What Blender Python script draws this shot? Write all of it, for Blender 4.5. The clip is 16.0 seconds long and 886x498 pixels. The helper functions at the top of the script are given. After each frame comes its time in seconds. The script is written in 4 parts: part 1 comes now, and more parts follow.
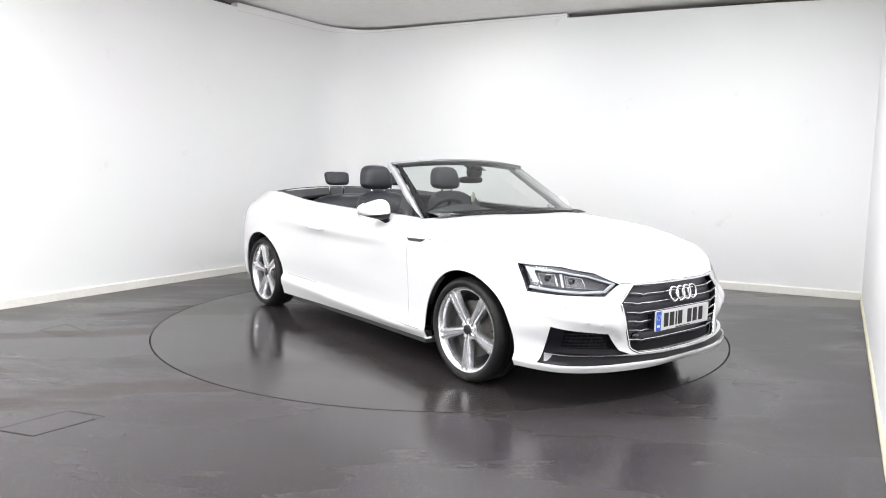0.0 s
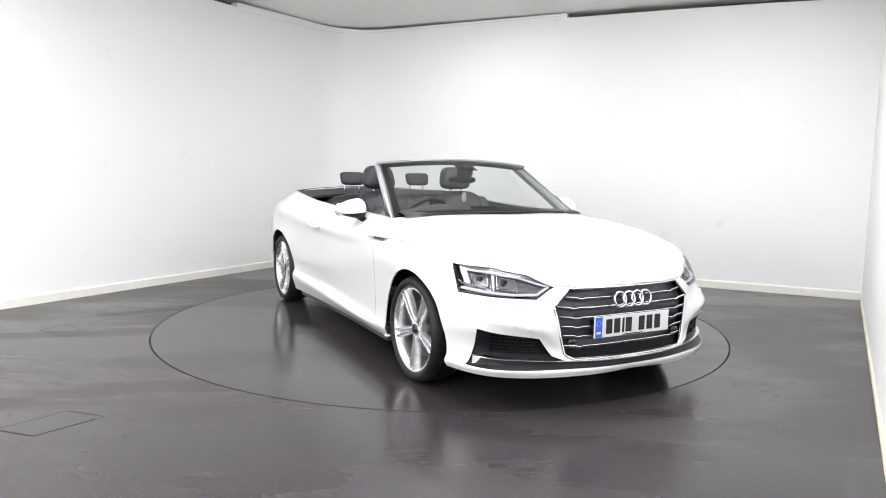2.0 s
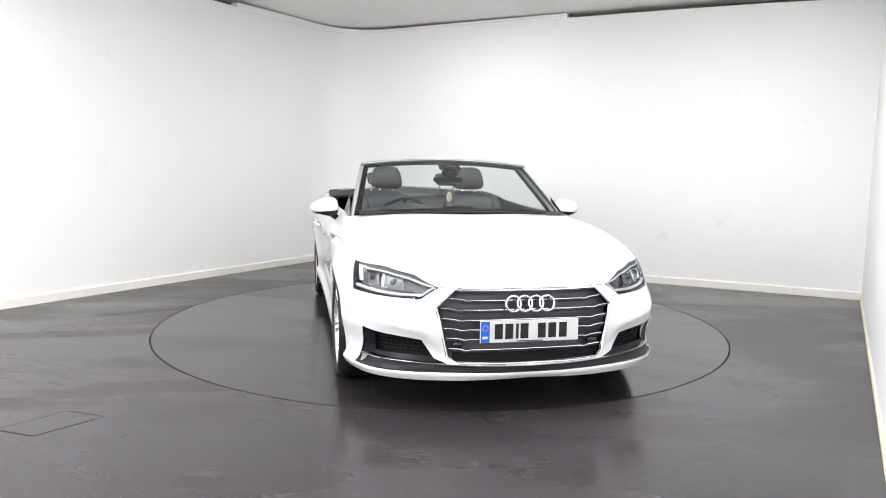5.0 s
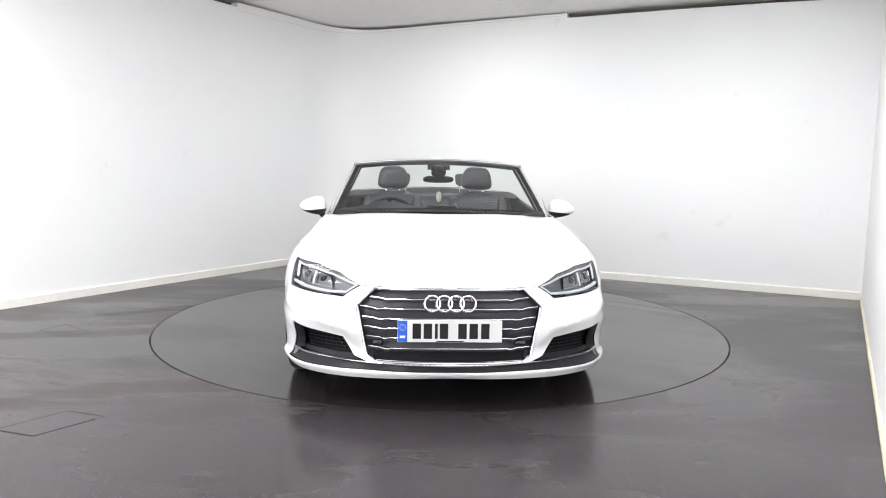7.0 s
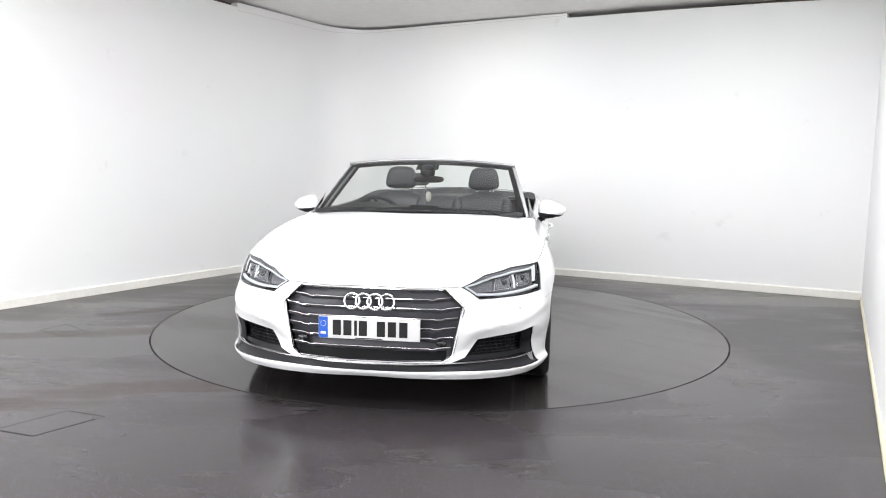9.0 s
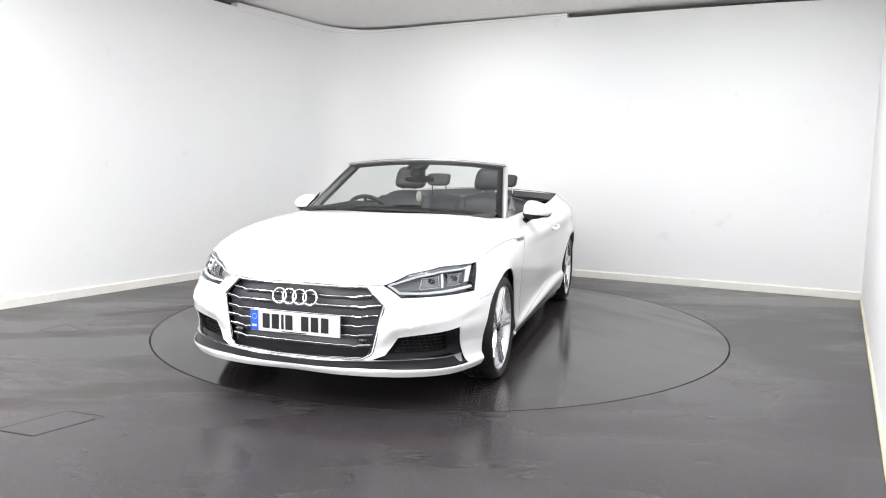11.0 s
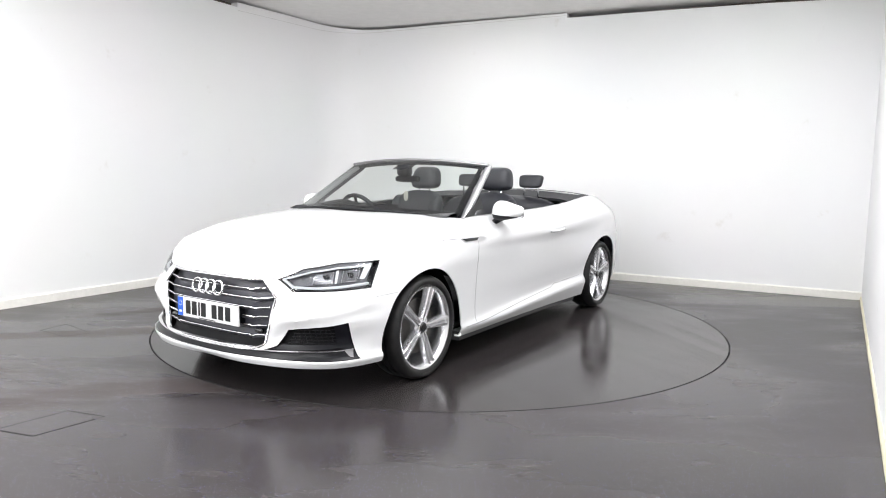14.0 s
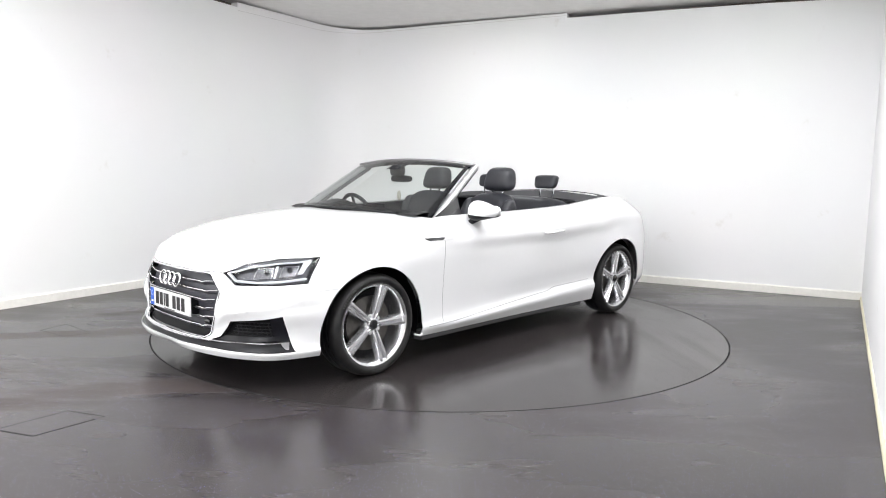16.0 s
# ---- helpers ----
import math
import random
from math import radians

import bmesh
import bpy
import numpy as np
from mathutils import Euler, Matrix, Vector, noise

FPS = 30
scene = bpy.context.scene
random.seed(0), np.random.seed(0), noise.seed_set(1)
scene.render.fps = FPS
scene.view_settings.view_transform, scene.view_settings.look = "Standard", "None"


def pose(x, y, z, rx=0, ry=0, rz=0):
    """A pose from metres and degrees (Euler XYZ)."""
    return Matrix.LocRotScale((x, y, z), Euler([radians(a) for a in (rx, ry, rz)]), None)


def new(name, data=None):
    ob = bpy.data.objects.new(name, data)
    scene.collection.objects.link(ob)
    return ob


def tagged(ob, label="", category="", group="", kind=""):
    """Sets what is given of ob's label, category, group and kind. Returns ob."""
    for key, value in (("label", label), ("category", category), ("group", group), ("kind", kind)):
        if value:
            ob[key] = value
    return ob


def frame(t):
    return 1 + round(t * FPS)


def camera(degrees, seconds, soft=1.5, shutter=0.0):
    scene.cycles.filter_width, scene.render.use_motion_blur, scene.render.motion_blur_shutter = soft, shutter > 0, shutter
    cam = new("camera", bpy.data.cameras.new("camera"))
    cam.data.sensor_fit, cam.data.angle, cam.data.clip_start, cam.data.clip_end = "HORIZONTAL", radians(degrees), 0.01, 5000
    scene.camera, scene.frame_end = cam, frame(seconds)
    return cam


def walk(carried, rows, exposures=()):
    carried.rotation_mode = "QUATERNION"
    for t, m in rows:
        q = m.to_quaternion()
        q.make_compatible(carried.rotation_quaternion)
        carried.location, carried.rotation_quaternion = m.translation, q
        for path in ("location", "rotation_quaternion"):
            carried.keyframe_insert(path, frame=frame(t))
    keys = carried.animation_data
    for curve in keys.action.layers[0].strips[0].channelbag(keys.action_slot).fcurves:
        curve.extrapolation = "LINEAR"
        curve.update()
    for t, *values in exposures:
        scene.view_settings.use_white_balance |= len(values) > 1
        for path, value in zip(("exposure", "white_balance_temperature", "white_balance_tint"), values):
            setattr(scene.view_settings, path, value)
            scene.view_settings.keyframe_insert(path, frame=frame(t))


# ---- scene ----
# camera: fixed on a stand near the right-hand wall
cam = camera(65.8, 16.0, 1.0)
EYE = pose(0, -5.595, 1.212) @ pose(0, 0, 0, 0, 0, -0.123) @ pose(0, 0, 0, 90 - 6.379) @ pose(0, 0, 0, 0, 0, 0.918)
walk(cam, [(0, EYE), (16.0, EYE)])

# light and exposure
scene.view_settings.exposure = -0.08
world = bpy.data.worlds.new("world")
scene.world = world
world.use_nodes = True
world.node_tree.nodes["Background"].inputs[0].default_value = (0.5, 0.5, 0.52, 1)
world.node_tree.nodes["Background"].inputs[1].default_value = 0.05
# x, y, watts, width; the last small panel is added to lift the back corner
LAMPS = [(-3.7, -1.5, 32, 1.2), (-5.2, -4.2, 32, 1.2), (-2.7, -3.6, 38, 1.2), (-1.0, -1.5, 42, 1.2), (-1.3, -5.2, 36, 1.2), (1.2, -1.3, 34, 1.2), (0.4, -3.1, 34, 1.2),
         (2.3, -0.3, 16, 1.2), (0.0, 1.69, 20, 0.45)]
LAMP_TURN = 60
LAMP_COLOR = (0.955, 0.978, 1.0)


# ---- materials ----
def nodes_of(name):
    m = bpy.data.materials.new(name)
    m.use_nodes = True
    nt = m.node_tree
    return m, nt, nt.nodes["Principled BSDF"]


def put(nt, kind, **values):
    n = nt.nodes.new(kind)
    for k, v in values.items():
        n.inputs[k].default_value = v
    return n


def simple(name, color, rough=0.5, metal=0.0, coat=0.0, grain=0.0, scale=60.0, bump=0.0, vary=0.06, emit=0.0, spec=0.5):
    """A plain surface with faint variation of colour and gloss at two sizes, and relief."""
    m, nt, b = nodes_of(name)
    b.inputs["Roughness"].default_value = rough
    b.inputs["Metallic"].default_value = metal
    b.inputs["Coat Weight"].default_value = coat
    b.inputs["Coat Roughness"].default_value = 0.04
    b.inputs["Specular IOR Level"].default_value = spec
    tex = put(nt, "ShaderNodeTexCoord")
    big = put(nt, "ShaderNodeTexNoise", Scale=scale / 12, Detail=4.0)
    fine = put(nt, "ShaderNodeTexNoise", Scale=scale, Detail=3.0)
    nt.links.new(tex.outputs["Object"], big.inputs["Vector"])
    nt.links.new(tex.outputs["Object"], fine.inputs["Vector"])
    mixed = put(nt, "ShaderNodeMath")
    mixed.operation = "ADD"
    nt.links.new(big.outputs["Fac"], mixed.inputs[0])
    nt.links.new(fine.outputs["Fac"], mixed.inputs[1])
    ramp = put(nt, "ShaderNodeMapRange")
    ramp.inputs["From Min"].default_value, ramp.inputs["From Max"].default_value = 0.6, 1.4
    ramp.inputs["To Min"].default_value, ramp.inputs["To Max"].default_value = 1 - vary, 1 + vary
    nt.links.new(mixed.outputs[0], ramp.inputs["Value"])
    col = put(nt, "ShaderNodeVectorMath")
    col.operation = "SCALE"
    col.inputs[0].default_value = color
    nt.links.new(ramp.outputs[0], col.inputs["Scale"])
    nt.links.new(col.outputs[0], b.inputs["Base Color"])
    if bump:
        bp = put(nt, "ShaderNodeBump", Strength=bump, Distance=0.002)
        nt.links.new(fine.outputs["Fac"], bp.inputs["Height"])
        nt.links.new(bp.outputs[0], b.inputs["Normal"])
    if emit:
        b.inputs["Emission Color"].default_value = (*color, 1)
        b.inputs["Emission Strength"].default_value = emit
    return m


def floor_material(name, base, turn, flecks, rough, bands=()):
    """Dark safety vinyl: glossy where wet, dull scuffs and dust, pale and blue flecks."""
    m, nt, b = nodes_of(name)
    tex = put(nt, "ShaderNodeTexCoord")
    at = put(nt, "ShaderNodeMapping")
    at.inputs["Rotation"].default_value = (0, 0, radians(turn))
    at.inputs["Scale"].default_value = (0.35, 1.5, 1)
    nt.links.new(tex.outputs["Object"], at.inputs["Vector"])
    scuff = put(nt, "ShaderNodeTexNoise", Scale=1.0, Detail=8.0, Roughness=0.6, Distortion=0.8)
    nt.links.new(at.outputs[0], scuff.inputs["Vector"])
    cloud = put(nt, "ShaderNodeTexNoise", Scale=0.55, Detail=5.0)
    nt.links.new(tex.outputs["Object"], cloud.inputs["Vector"])
    grain = put(nt, "ShaderNodeTexNoise", Scale=260.0, Detail=2.0)
    nt.links.new(tex.outputs["Object"], grain.inputs["Vector"])
    # flecks
    cell = put(nt, "ShaderNodeTexVoronoi", Scale=95.0)
    cell.voronoi_dimensions = "2D"
    nt.links.new(tex.outputs["Object"], cell.inputs["Vector"])
    near = put(nt, "ShaderNodeMath")
    near.operation, near.inputs[1].default_value = "LESS_THAN", 0.14
    nt.links.new(cell.outputs["Distance"], near.inputs[0])
    split = put(nt, "ShaderNodeSeparateColor")
    nt.links.new(cell.outputs["Color"], split.inputs[0])
    few = put(nt, "ShaderNodeMath")
    few.operation, few.inputs[1].default_value = "GREATER_THAN", flecks
    nt.links.new(split.outputs[0], few.inputs[0])
    fleck = put(nt, "ShaderNodeMath")
    fleck.operation = "MULTIPLY"
    nt.links.new(near.outputs[0], fleck.inputs[0])
    nt.links.new(few.outputs[0], fleck.inputs[1])
    tone = put(nt, "ShaderNodeMix")
    tone.data_type = "RGBA"
    tone.inputs[6].default_value, tone.inputs[7].default_value = (0.42, 0.42, 0.46, 1), (0.20, 0.20, 0.62, 1)
    nt.links.new(split.outputs[1], tone.inputs[0])
    # base colour, dusty streaks lighter and warmer
    ramp = put(nt, "ShaderNodeValToRGB")
    ramp.color_ramp.interpolation = "EASE"
    ramp.color_ramp.elements[0].position, ramp.color_ramp.elements[1].position = 0.36, 0.74
    ramp.color_ramp.elements[0].color = (*base, 1)
    ramp.color_ramp.elements[1].color = (base[0] * 1.16, base[1] * 1.14, base[2] * 1.1, 1)
    nt.links.new(scuff.outputs["Fac"], ramp.inputs[0])
    ground, dull = ramp.outputs[0], None
    for (x, y), angle, length, width in bands:
        # a dried track of dirty water with ragged edges
        here = put(nt, "ShaderNodeMapping")
        here.vector_type = "TEXTURE"
        here.inputs["Location"].default_value = (x, y, 0)
        here.inputs["Rotation"].default_value = (0, 0, radians(angle))
        here.inputs["Scale"].default_value = (length, width, 1)
        nt.links.new(tex.outputs["Object"], here.inputs["Vector"])
        rag = put(nt, "ShaderNodeTexNoise", Scale=2.6, Detail=6.0, Roughness=0.62)
        nt.links.new(at.outputs[0], rag.inputs["Vector"])
        dist = put(nt, "ShaderNodeVectorMath")
        dist.operation = "LENGTH"
        nt.links.new(here.outputs[0], dist.inputs[0])
        edge = put(nt, "ShaderNodeMath")
        edge.operation = "MULTIPLY_ADD"
        edge.inputs[1].default_value = 2.2
        nt.links.new(rag.outputs["Fac"], edge.inputs[0])
        nt.links.new(dist.outputs["Value"], edge.inputs[2])
        fade = put(nt, "ShaderNodeMapRange")
        fade.interpolation_type = "SMOOTHSTEP"
        fade.inputs["From Min"].default_value, fade.inputs["From Max"].default_value = 1.55, 2.15
        fade.inputs["To Min"].default_value, fade.inputs["To Max"].default_value = 0.75, 0.0
        nt.links.new(edge.outputs[0], fade.inputs["Value"])
        stain = put(nt, "ShaderNodeMix")
        stain.data_type = "RGBA"
        stain.inputs[7].default_value = (base[0] * 1.9, base[1] * 1.78, base[2] * 1.6, 1)
        nt.links.new(fade.outputs[0], stain.inputs[0])
        nt.links.new(ground, stain.inputs[6])
        ground = stain.outputs[2]
        if dull is None:
            dull = fade.outputs[0]
        else:
            most = put(nt, "ShaderNodeMath")
            most.operation = "MAXIMUM"
            nt.links.new(dull, most.inputs[0])
            nt.links.new(fade.outputs[0], most.inputs[1])
            dull = most.outputs[0]
    fin = put(nt, "ShaderNodeMix")
    fin.data_type = "RGBA"
    nt.links.new(fleck.outputs[0], fin.inputs[0])
    nt.links.new(ground, fin.inputs[6])
    nt.links.new(tone.outputs[2], fin.inputs[7])
    nt.links.new(fin.outputs[2], b.inputs["Base Color"])
    both = put(nt, "ShaderNodeMath")
    both.operation = "ADD"
    nt.links.new(scuff.outputs["Fac"], both.inputs[0])
    nt.links.new(cloud.outputs["Fac"], both.inputs[1])
    rr = put(nt, "ShaderNodeMapRange")
    rr.interpolation_type = "SMOOTHSTEP"
    rr.inputs["From Min"].default_value, rr.inputs["From Max"].default_value = 0.86, 1.14
    rr.inputs["To Min"].default_value, rr.inputs["To Max"].default_value = rough
    nt.links.new(both.outputs[0], rr.inputs["Value"])
    gloss = rr.outputs[0]
    if dull is not None:
        more = put(nt, "ShaderNodeMath")
        more.operation = "MULTIPLY_ADD"
        more.inputs[1].default_value = 0.08
        nt.links.new(dull, more.inputs[0])
        nt.links.new(gloss, more.inputs[2])
        gloss = more.outputs[0]
        less = put(nt, "ShaderNodeMath")
        less.operation = "MULTIPLY_ADD"
        less.inputs[1].default_value, less.inputs[2].default_value = -0.45, 0.5
        nt.links.new(dull, less.inputs[0])
        nt.links.new(less.outputs[0], b.inputs["Specular IOR Level"])
    nt.links.new(gloss, b.inputs["Roughness"])
    bp = put(nt, "ShaderNodeBump", Strength=0.14, Distance=0.001)
    nt.links.new(grain.outputs["Fac"], bp.inputs["Height"])
    nt.links.new(bp.outputs[0], b.inputs["Normal"])
    return m


def wall_material(name, base):
    """White painted board with faint roller texture and grubby marks low down on it."""
    m, nt, b = nodes_of(name)
    tex = put(nt, "ShaderNodeTexCoord")
    big = put(nt, "ShaderNodeTexNoise", Scale=0.7, Detail=5.0)
    fine = put(nt, "ShaderNodeTexNoise", Scale=140.0, Detail=2.0)
    spots = put(nt, "ShaderNodeTexNoise", Scale=3.2, Detail=8.0, Roughness=0.7)
    for n in (big, fine, spots):
        nt.links.new(tex.outputs["Object"], n.inputs["Vector"])
    ramp = put(nt, "ShaderNodeValToRGB")
    ramp.color_ramp.elements[0].position, ramp.color_ramp.elements[1].position = 0.64, 0.80
    ramp.color_ramp.elements[0].color = (*base, 1)
    ramp.color_ramp.elements[1].color = (base[0] * 0.86, base[1] * 0.84, base[2] * 0.80, 1)
    nt.links.new(spots.outputs["Fac"], ramp.inputs[0])
    mul = put(nt, "ShaderNodeMix")
    mul.data_type, mul.blend_type = "RGBA", "MULTIPLY"
    mul.inputs[0].default_value = 0.06
    nt.links.new(ramp.outputs[0], mul.inputs[6])
    nt.links.new(big.outputs["Color"], mul.inputs[7])
    nt.links.new(mul.outputs[2], b.inputs["Base Color"])
    b.inputs["Roughness"].default_value = 0.55
    bp = put(nt, "ShaderNodeBump", Strength=0.08, Distance=0.001)
    nt.links.new(fine.outputs["Fac"], bp.inputs["Height"])
    nt.links.new(bp.outputs[0], b.inputs["Normal"])
    return m


def glass_material(name, tint, gloss=1.0, ior=1.5):
    """Thin clear sheet: lets light straight through, and mirrors more the flatter it is seen."""
    m, nt, b = nodes_of(name)
    nt.nodes.remove(b)
    clear = put(nt, "ShaderNodeBsdfTransparent", Color=(*tint, 1))
    shine = put(nt, "ShaderNodeBsdfGlossy", Roughness=0.015)
    fres = put(nt, "ShaderNodeFresnel", IOR=ior)
    mix = put(nt, "ShaderNodeMixShader")
    nt.links.new(fres.outputs[0], mix.inputs[0])
    nt.links.new(clear.outputs[0], mix.inputs[1])
    nt.links.new(shine.outputs[0], mix.inputs[2])
    nt.links.new(mix.outputs[0], nt.nodes["Material Output"].inputs[0])
    return m


def rubber_material():
    m, nt, b = nodes_of("tyre_rubber")
    tex = put(nt, "ShaderNodeTexCoord")
    n = put(nt, "ShaderNodeTexNoise", Scale=25.0, Detail=5.0)
    nt.links.new(tex.outputs["Object"], n.inputs["Vector"])
    ramp = put(nt, "ShaderNodeValToRGB")
    ramp.color_ramp.elements[0].color, ramp.color_ramp.elements[1].color = (0.007, 0.007, 0.008, 1), (0.020, 0.0195, 0.019, 1)
    nt.links.new(n.outputs["Fac"], ramp.inputs[0])
    nt.links.new(ramp.outputs[0], b.inputs["Base Color"])
    b.inputs["Roughness"].default_value = 0.45
    b.inputs["Specular IOR Level"].default_value = 0.3
    return m


WALL = wall_material("white_wall_paint", (0.92, 0.92, 0.92))
CEIL = simple("stained_ceiling_plaster", (0.86, 0.84, 0.825), 0.8, scale=9, vary=0.05, bump=0.1)
SKIRT = simple("cream_skirting_paint", (0.87, 0.85, 0.80), 0.45, scale=30, vary=0.06)
SKIRTYELLOW = simple("yellowed_skirting_paint", (0.74, 0.70, 0.52), 0.45, scale=40, vary=0.12)
VOID = simple("brown_void_sheet", (0.16, 0.13, 0.12), 0.8, scale=14, vary=0.3)
FLOOR = floor_material("wet_safety_vinyl", (0.0358, 0.0312, 0.0320), -25, 0.82, (0.24, 0.38),
                       [((-1.75, -1.98), 14, 1.3, 0.20), ((-2.9, -0.75), 14, 1.3, 0.16), ((-2.35, 0.25), 35, 0.7, 0.14), ((-3.3, -1.9), 20, 1.0, 0.2)])
DISC = floor_material("turntable_vinyl", (0.0318, 0.0280, 0.0287), 10, 1.1, (0.11, 0.25))
GAP = simple("dark_rim_gap", (0.012, 0.012, 0.012), 0.7)
HATCHGAP = simple("dark_hatch_joint", (0.010, 0.010, 0.010), 0.7)
# dark tone that gives the uncut panel gaps their shade
GAPSHADE = simple("painted_gap_shade", (0.10, 0.10, 0.102), 0.7, spec=0.2)
GROOVETONE = simple("grey_groove_tone", (0.76, 0.75, 0.74), 0.7)
PAINT = simple("white_car_paint", (0.77, 0.77, 0.78), 0.30, coat=1.0, scale=30, vary=0.008)
BLACK = simple("satin_black_plastic", (0.009, 0.009, 0.011), 0.45, scale=200, vary=0.15, bump=0.08, spec=0.28)
DEEP = simple("deep_black_plastic", (0.005, 0.005, 0.006), 0.5, scale=200, vary=0.15, spec=0.12)
SPLITTER = simple("black_splitter_plastic", (0.006, 0.006, 0.009), 0.3, scale=200, vary=0.15, spec=0.25)
GLOSSBLACK = simple("gloss_black", (0.008, 0.008, 0.010), 0.10, coat=0.6)
CHROME = simple("chrome", (0.80, 0.80, 0.82), 0.10, metal=1.0, vary=0.02)
HEADER = simple("brushed_header_metal", (0.30, 0.30, 0.31), 0.35, metal=0.9)
PILLAR = simple("silver_pillar", (0.55, 0.55, 0.56), 0.40, metal=0.8)
SATIN = simple("satin_silver", (0.66, 0.66, 0.67), 0.30, metal=1.0, vary=0.03)
ALLOY = simple("silver_alloy", (0.70, 0.70, 0.72), 0.27, metal=0.9, coat=0.5, scale=120, vary=0.04)
DARKMETAL = simple("brake_iron", (0.10, 0.095, 0.09), 0.45, metal=0.8, scale=50, vary=0.3)
RUBBER = rubber_material()
SIDEMARK = simple("sidewall_lettering", (.035, .034, .034), .5)
LEATHER = simple("black_leather", (0.020, 0.021, 0.027), 0.42, scale=160, vary=0.2, bump=0.25)
CARPET = simple("dark_carpet", (0.014, 0.014, 0.016), 0.9, scale=300, vary=0.25, bump=0.4)
CLOTH = simple("grey_hood_cover", (0.035, 0.035, 0.039), 0.75, scale=240, vary=0.12, bump=0.25)
WINDOW = glass_material("windscreen_glass", (0.87, 0.92, 0.89), ior=1.85)
LENS = glass_material("lamp_cover_glass", (0.97, 0.98, 1.0), ior=1.35)
GRILLE = simple("grille_grey_plastic", (0.066, 0.066, 0.080), 0.34, scale=160, vary=0.1)
SILL = simple("sill_grey_plastic", (0.055, 0.055, 0.057), 0.5, scale=160, vary=0.1)
HOUSING = simple("lamp_housing_grey", (0.15, 0.15, 0.162), 0.28, metal=0.4)
PANEL = simple("lamp_panel_grey", (0.17, 0.17, 0.18), 0.2, metal=0.3)
GUIDE = simple("white_light_guide", (0.74, 0.76, 0.78), 0.22)
PLATE = simple("white_plate_acrylic", (0.74, 0.74, 0.74), 0.3, vary=0.02)
BLUE = simple("blue_plate_band", (0.02, 0.12, 0.62), 0.35, vary=0.03)
INK = simple("black_plate_ink", (0.008, 0.008, 0.009), 0.4)
REDTAIL = simple("red_tail_lens", (0.35, 0.01, 0.015), 0.12, coat=0.6)
ORNAMENT = simple("pale_ornament", (0.62, 0.58, 0.52), 0.4, scale=300, vary=0.4)
DIFFUSER = simple("lamp_diffuser", (1.0, 0.98, 0.96), 0.5, emit=3.0, vary=0.0)


# ---- mesh helpers ----
def part(name, bm, material, parent=None, label="", smooth=True):
    """Links a bmesh as one mesh object, under parent if given."""
    me = bpy.data.meshes.new(name)
    bm.to_mesh(me)
    bm.free()
    if smooth:
        me.shade_smooth()
        me.set_sharp_from_angle(angle=radians(42))
    me.materials.append(material)
    ob = new(name, me)
    if parent:
        ob.parent = parent
    if label:
        ob["label"] = label
    return ob


def add_box(bm, lo, hi, bevel=0.0):
    c = [(a + b) / 2 for a, b in zip(lo, hi)]
    s = [abs(b - a) for a, b in zip(lo, hi)]
    r = bmesh.ops.create_cube(bm, size=1.0, matrix=Matrix.Translation(c) @ Matrix.Diagonal((*s, 1)))
    if bevel:
        es = list({e for v in r["verts"] for e in v.link_edges})
        bmesh.ops.bevel(bm, geom=es, offset=bevel, segments=2, affect="EDGES", profile=0.5)
    return bm


def box(lo, hi, bevel=0.0):
    return add_box(bmesh.new(), lo, hi, bevel)


def grid(points, closed=False, flip=False):
    """A sheet of quads through points[i][j]."""
    bm = bmesh.new()
    n, k = len(points), len(points[0])
    vs = [[bm.verts.new(tuple(map(float, p))) for p in row] for row in points]
    for i in range(n - 1):
        for j in range(k if closed else k - 1):
            q = (vs[i][j], vs[i + 1][j], vs[i + 1][(j + 1) % k], vs[i][(j + 1) % k])
            try:
                bm.faces.new(q[::-1] if flip else q)
            except ValueError:
                pass
    return bm


def lathe(profile, n=64, axis="y"):
    """A ring turned round y (or z) from (radius, height) pairs."""
    rows = []
    for r, h in profile:
        row = []
        for k in range(n):
            a = 2 * math.pi * k / n
            row.append((r * math.cos(a), h, r * math.sin(a)) if axis == "y" else (r * math.cos(a), r * math.sin(a), h))
        rows.append(row)
    bm = grid(rows, closed=True)
    bmesh.ops.recalc_face_normals(bm, faces=bm.faces)
    return bm


def tube(path, radius, n=10, closed=False, squash=1.0):
    """A round bar along a path."""
    pts = [Vector(p) for p in path]
    rows = []
    m = len(pts)
    for i, p in enumerate(pts):
        a = pts[(i - 1) % m] if (closed or i) else p
        b = pts[(i + 1) % m] if (closed or i < m - 1) else p
        t = (b - a).normalized()
        side = t.cross(Vector((0, 0, 1)))
        if side.length < 1e-4:
            side = t.cross(Vector((0, 1, 0)))
        side.normalize()
        up = side.cross(t)
        r = radius[i] if isinstance(radius, (list, tuple)) else radius
        rows.append([p + side * (r * math.cos(2 * math.pi * k / n)) + up * (r * squash * math.sin(2 * math.pi * k / n)) for k in range(n)])
    if closed:
        rows.append(rows[0])
    bm = grid(rows, closed=True)
    if closed:
        bmesh.ops.remove_doubles(bm, verts=bm.verts, dist=1e-5)
    else:
        for ring in (0, m - 1):
            bm.verts.ensure_lookup_table()
            bm.faces.new([bm.verts[ring * n + k] for k in range(n)])
    bmesh.ops.recalc_face_normals(bm, faces=bm.faces)
    return bm


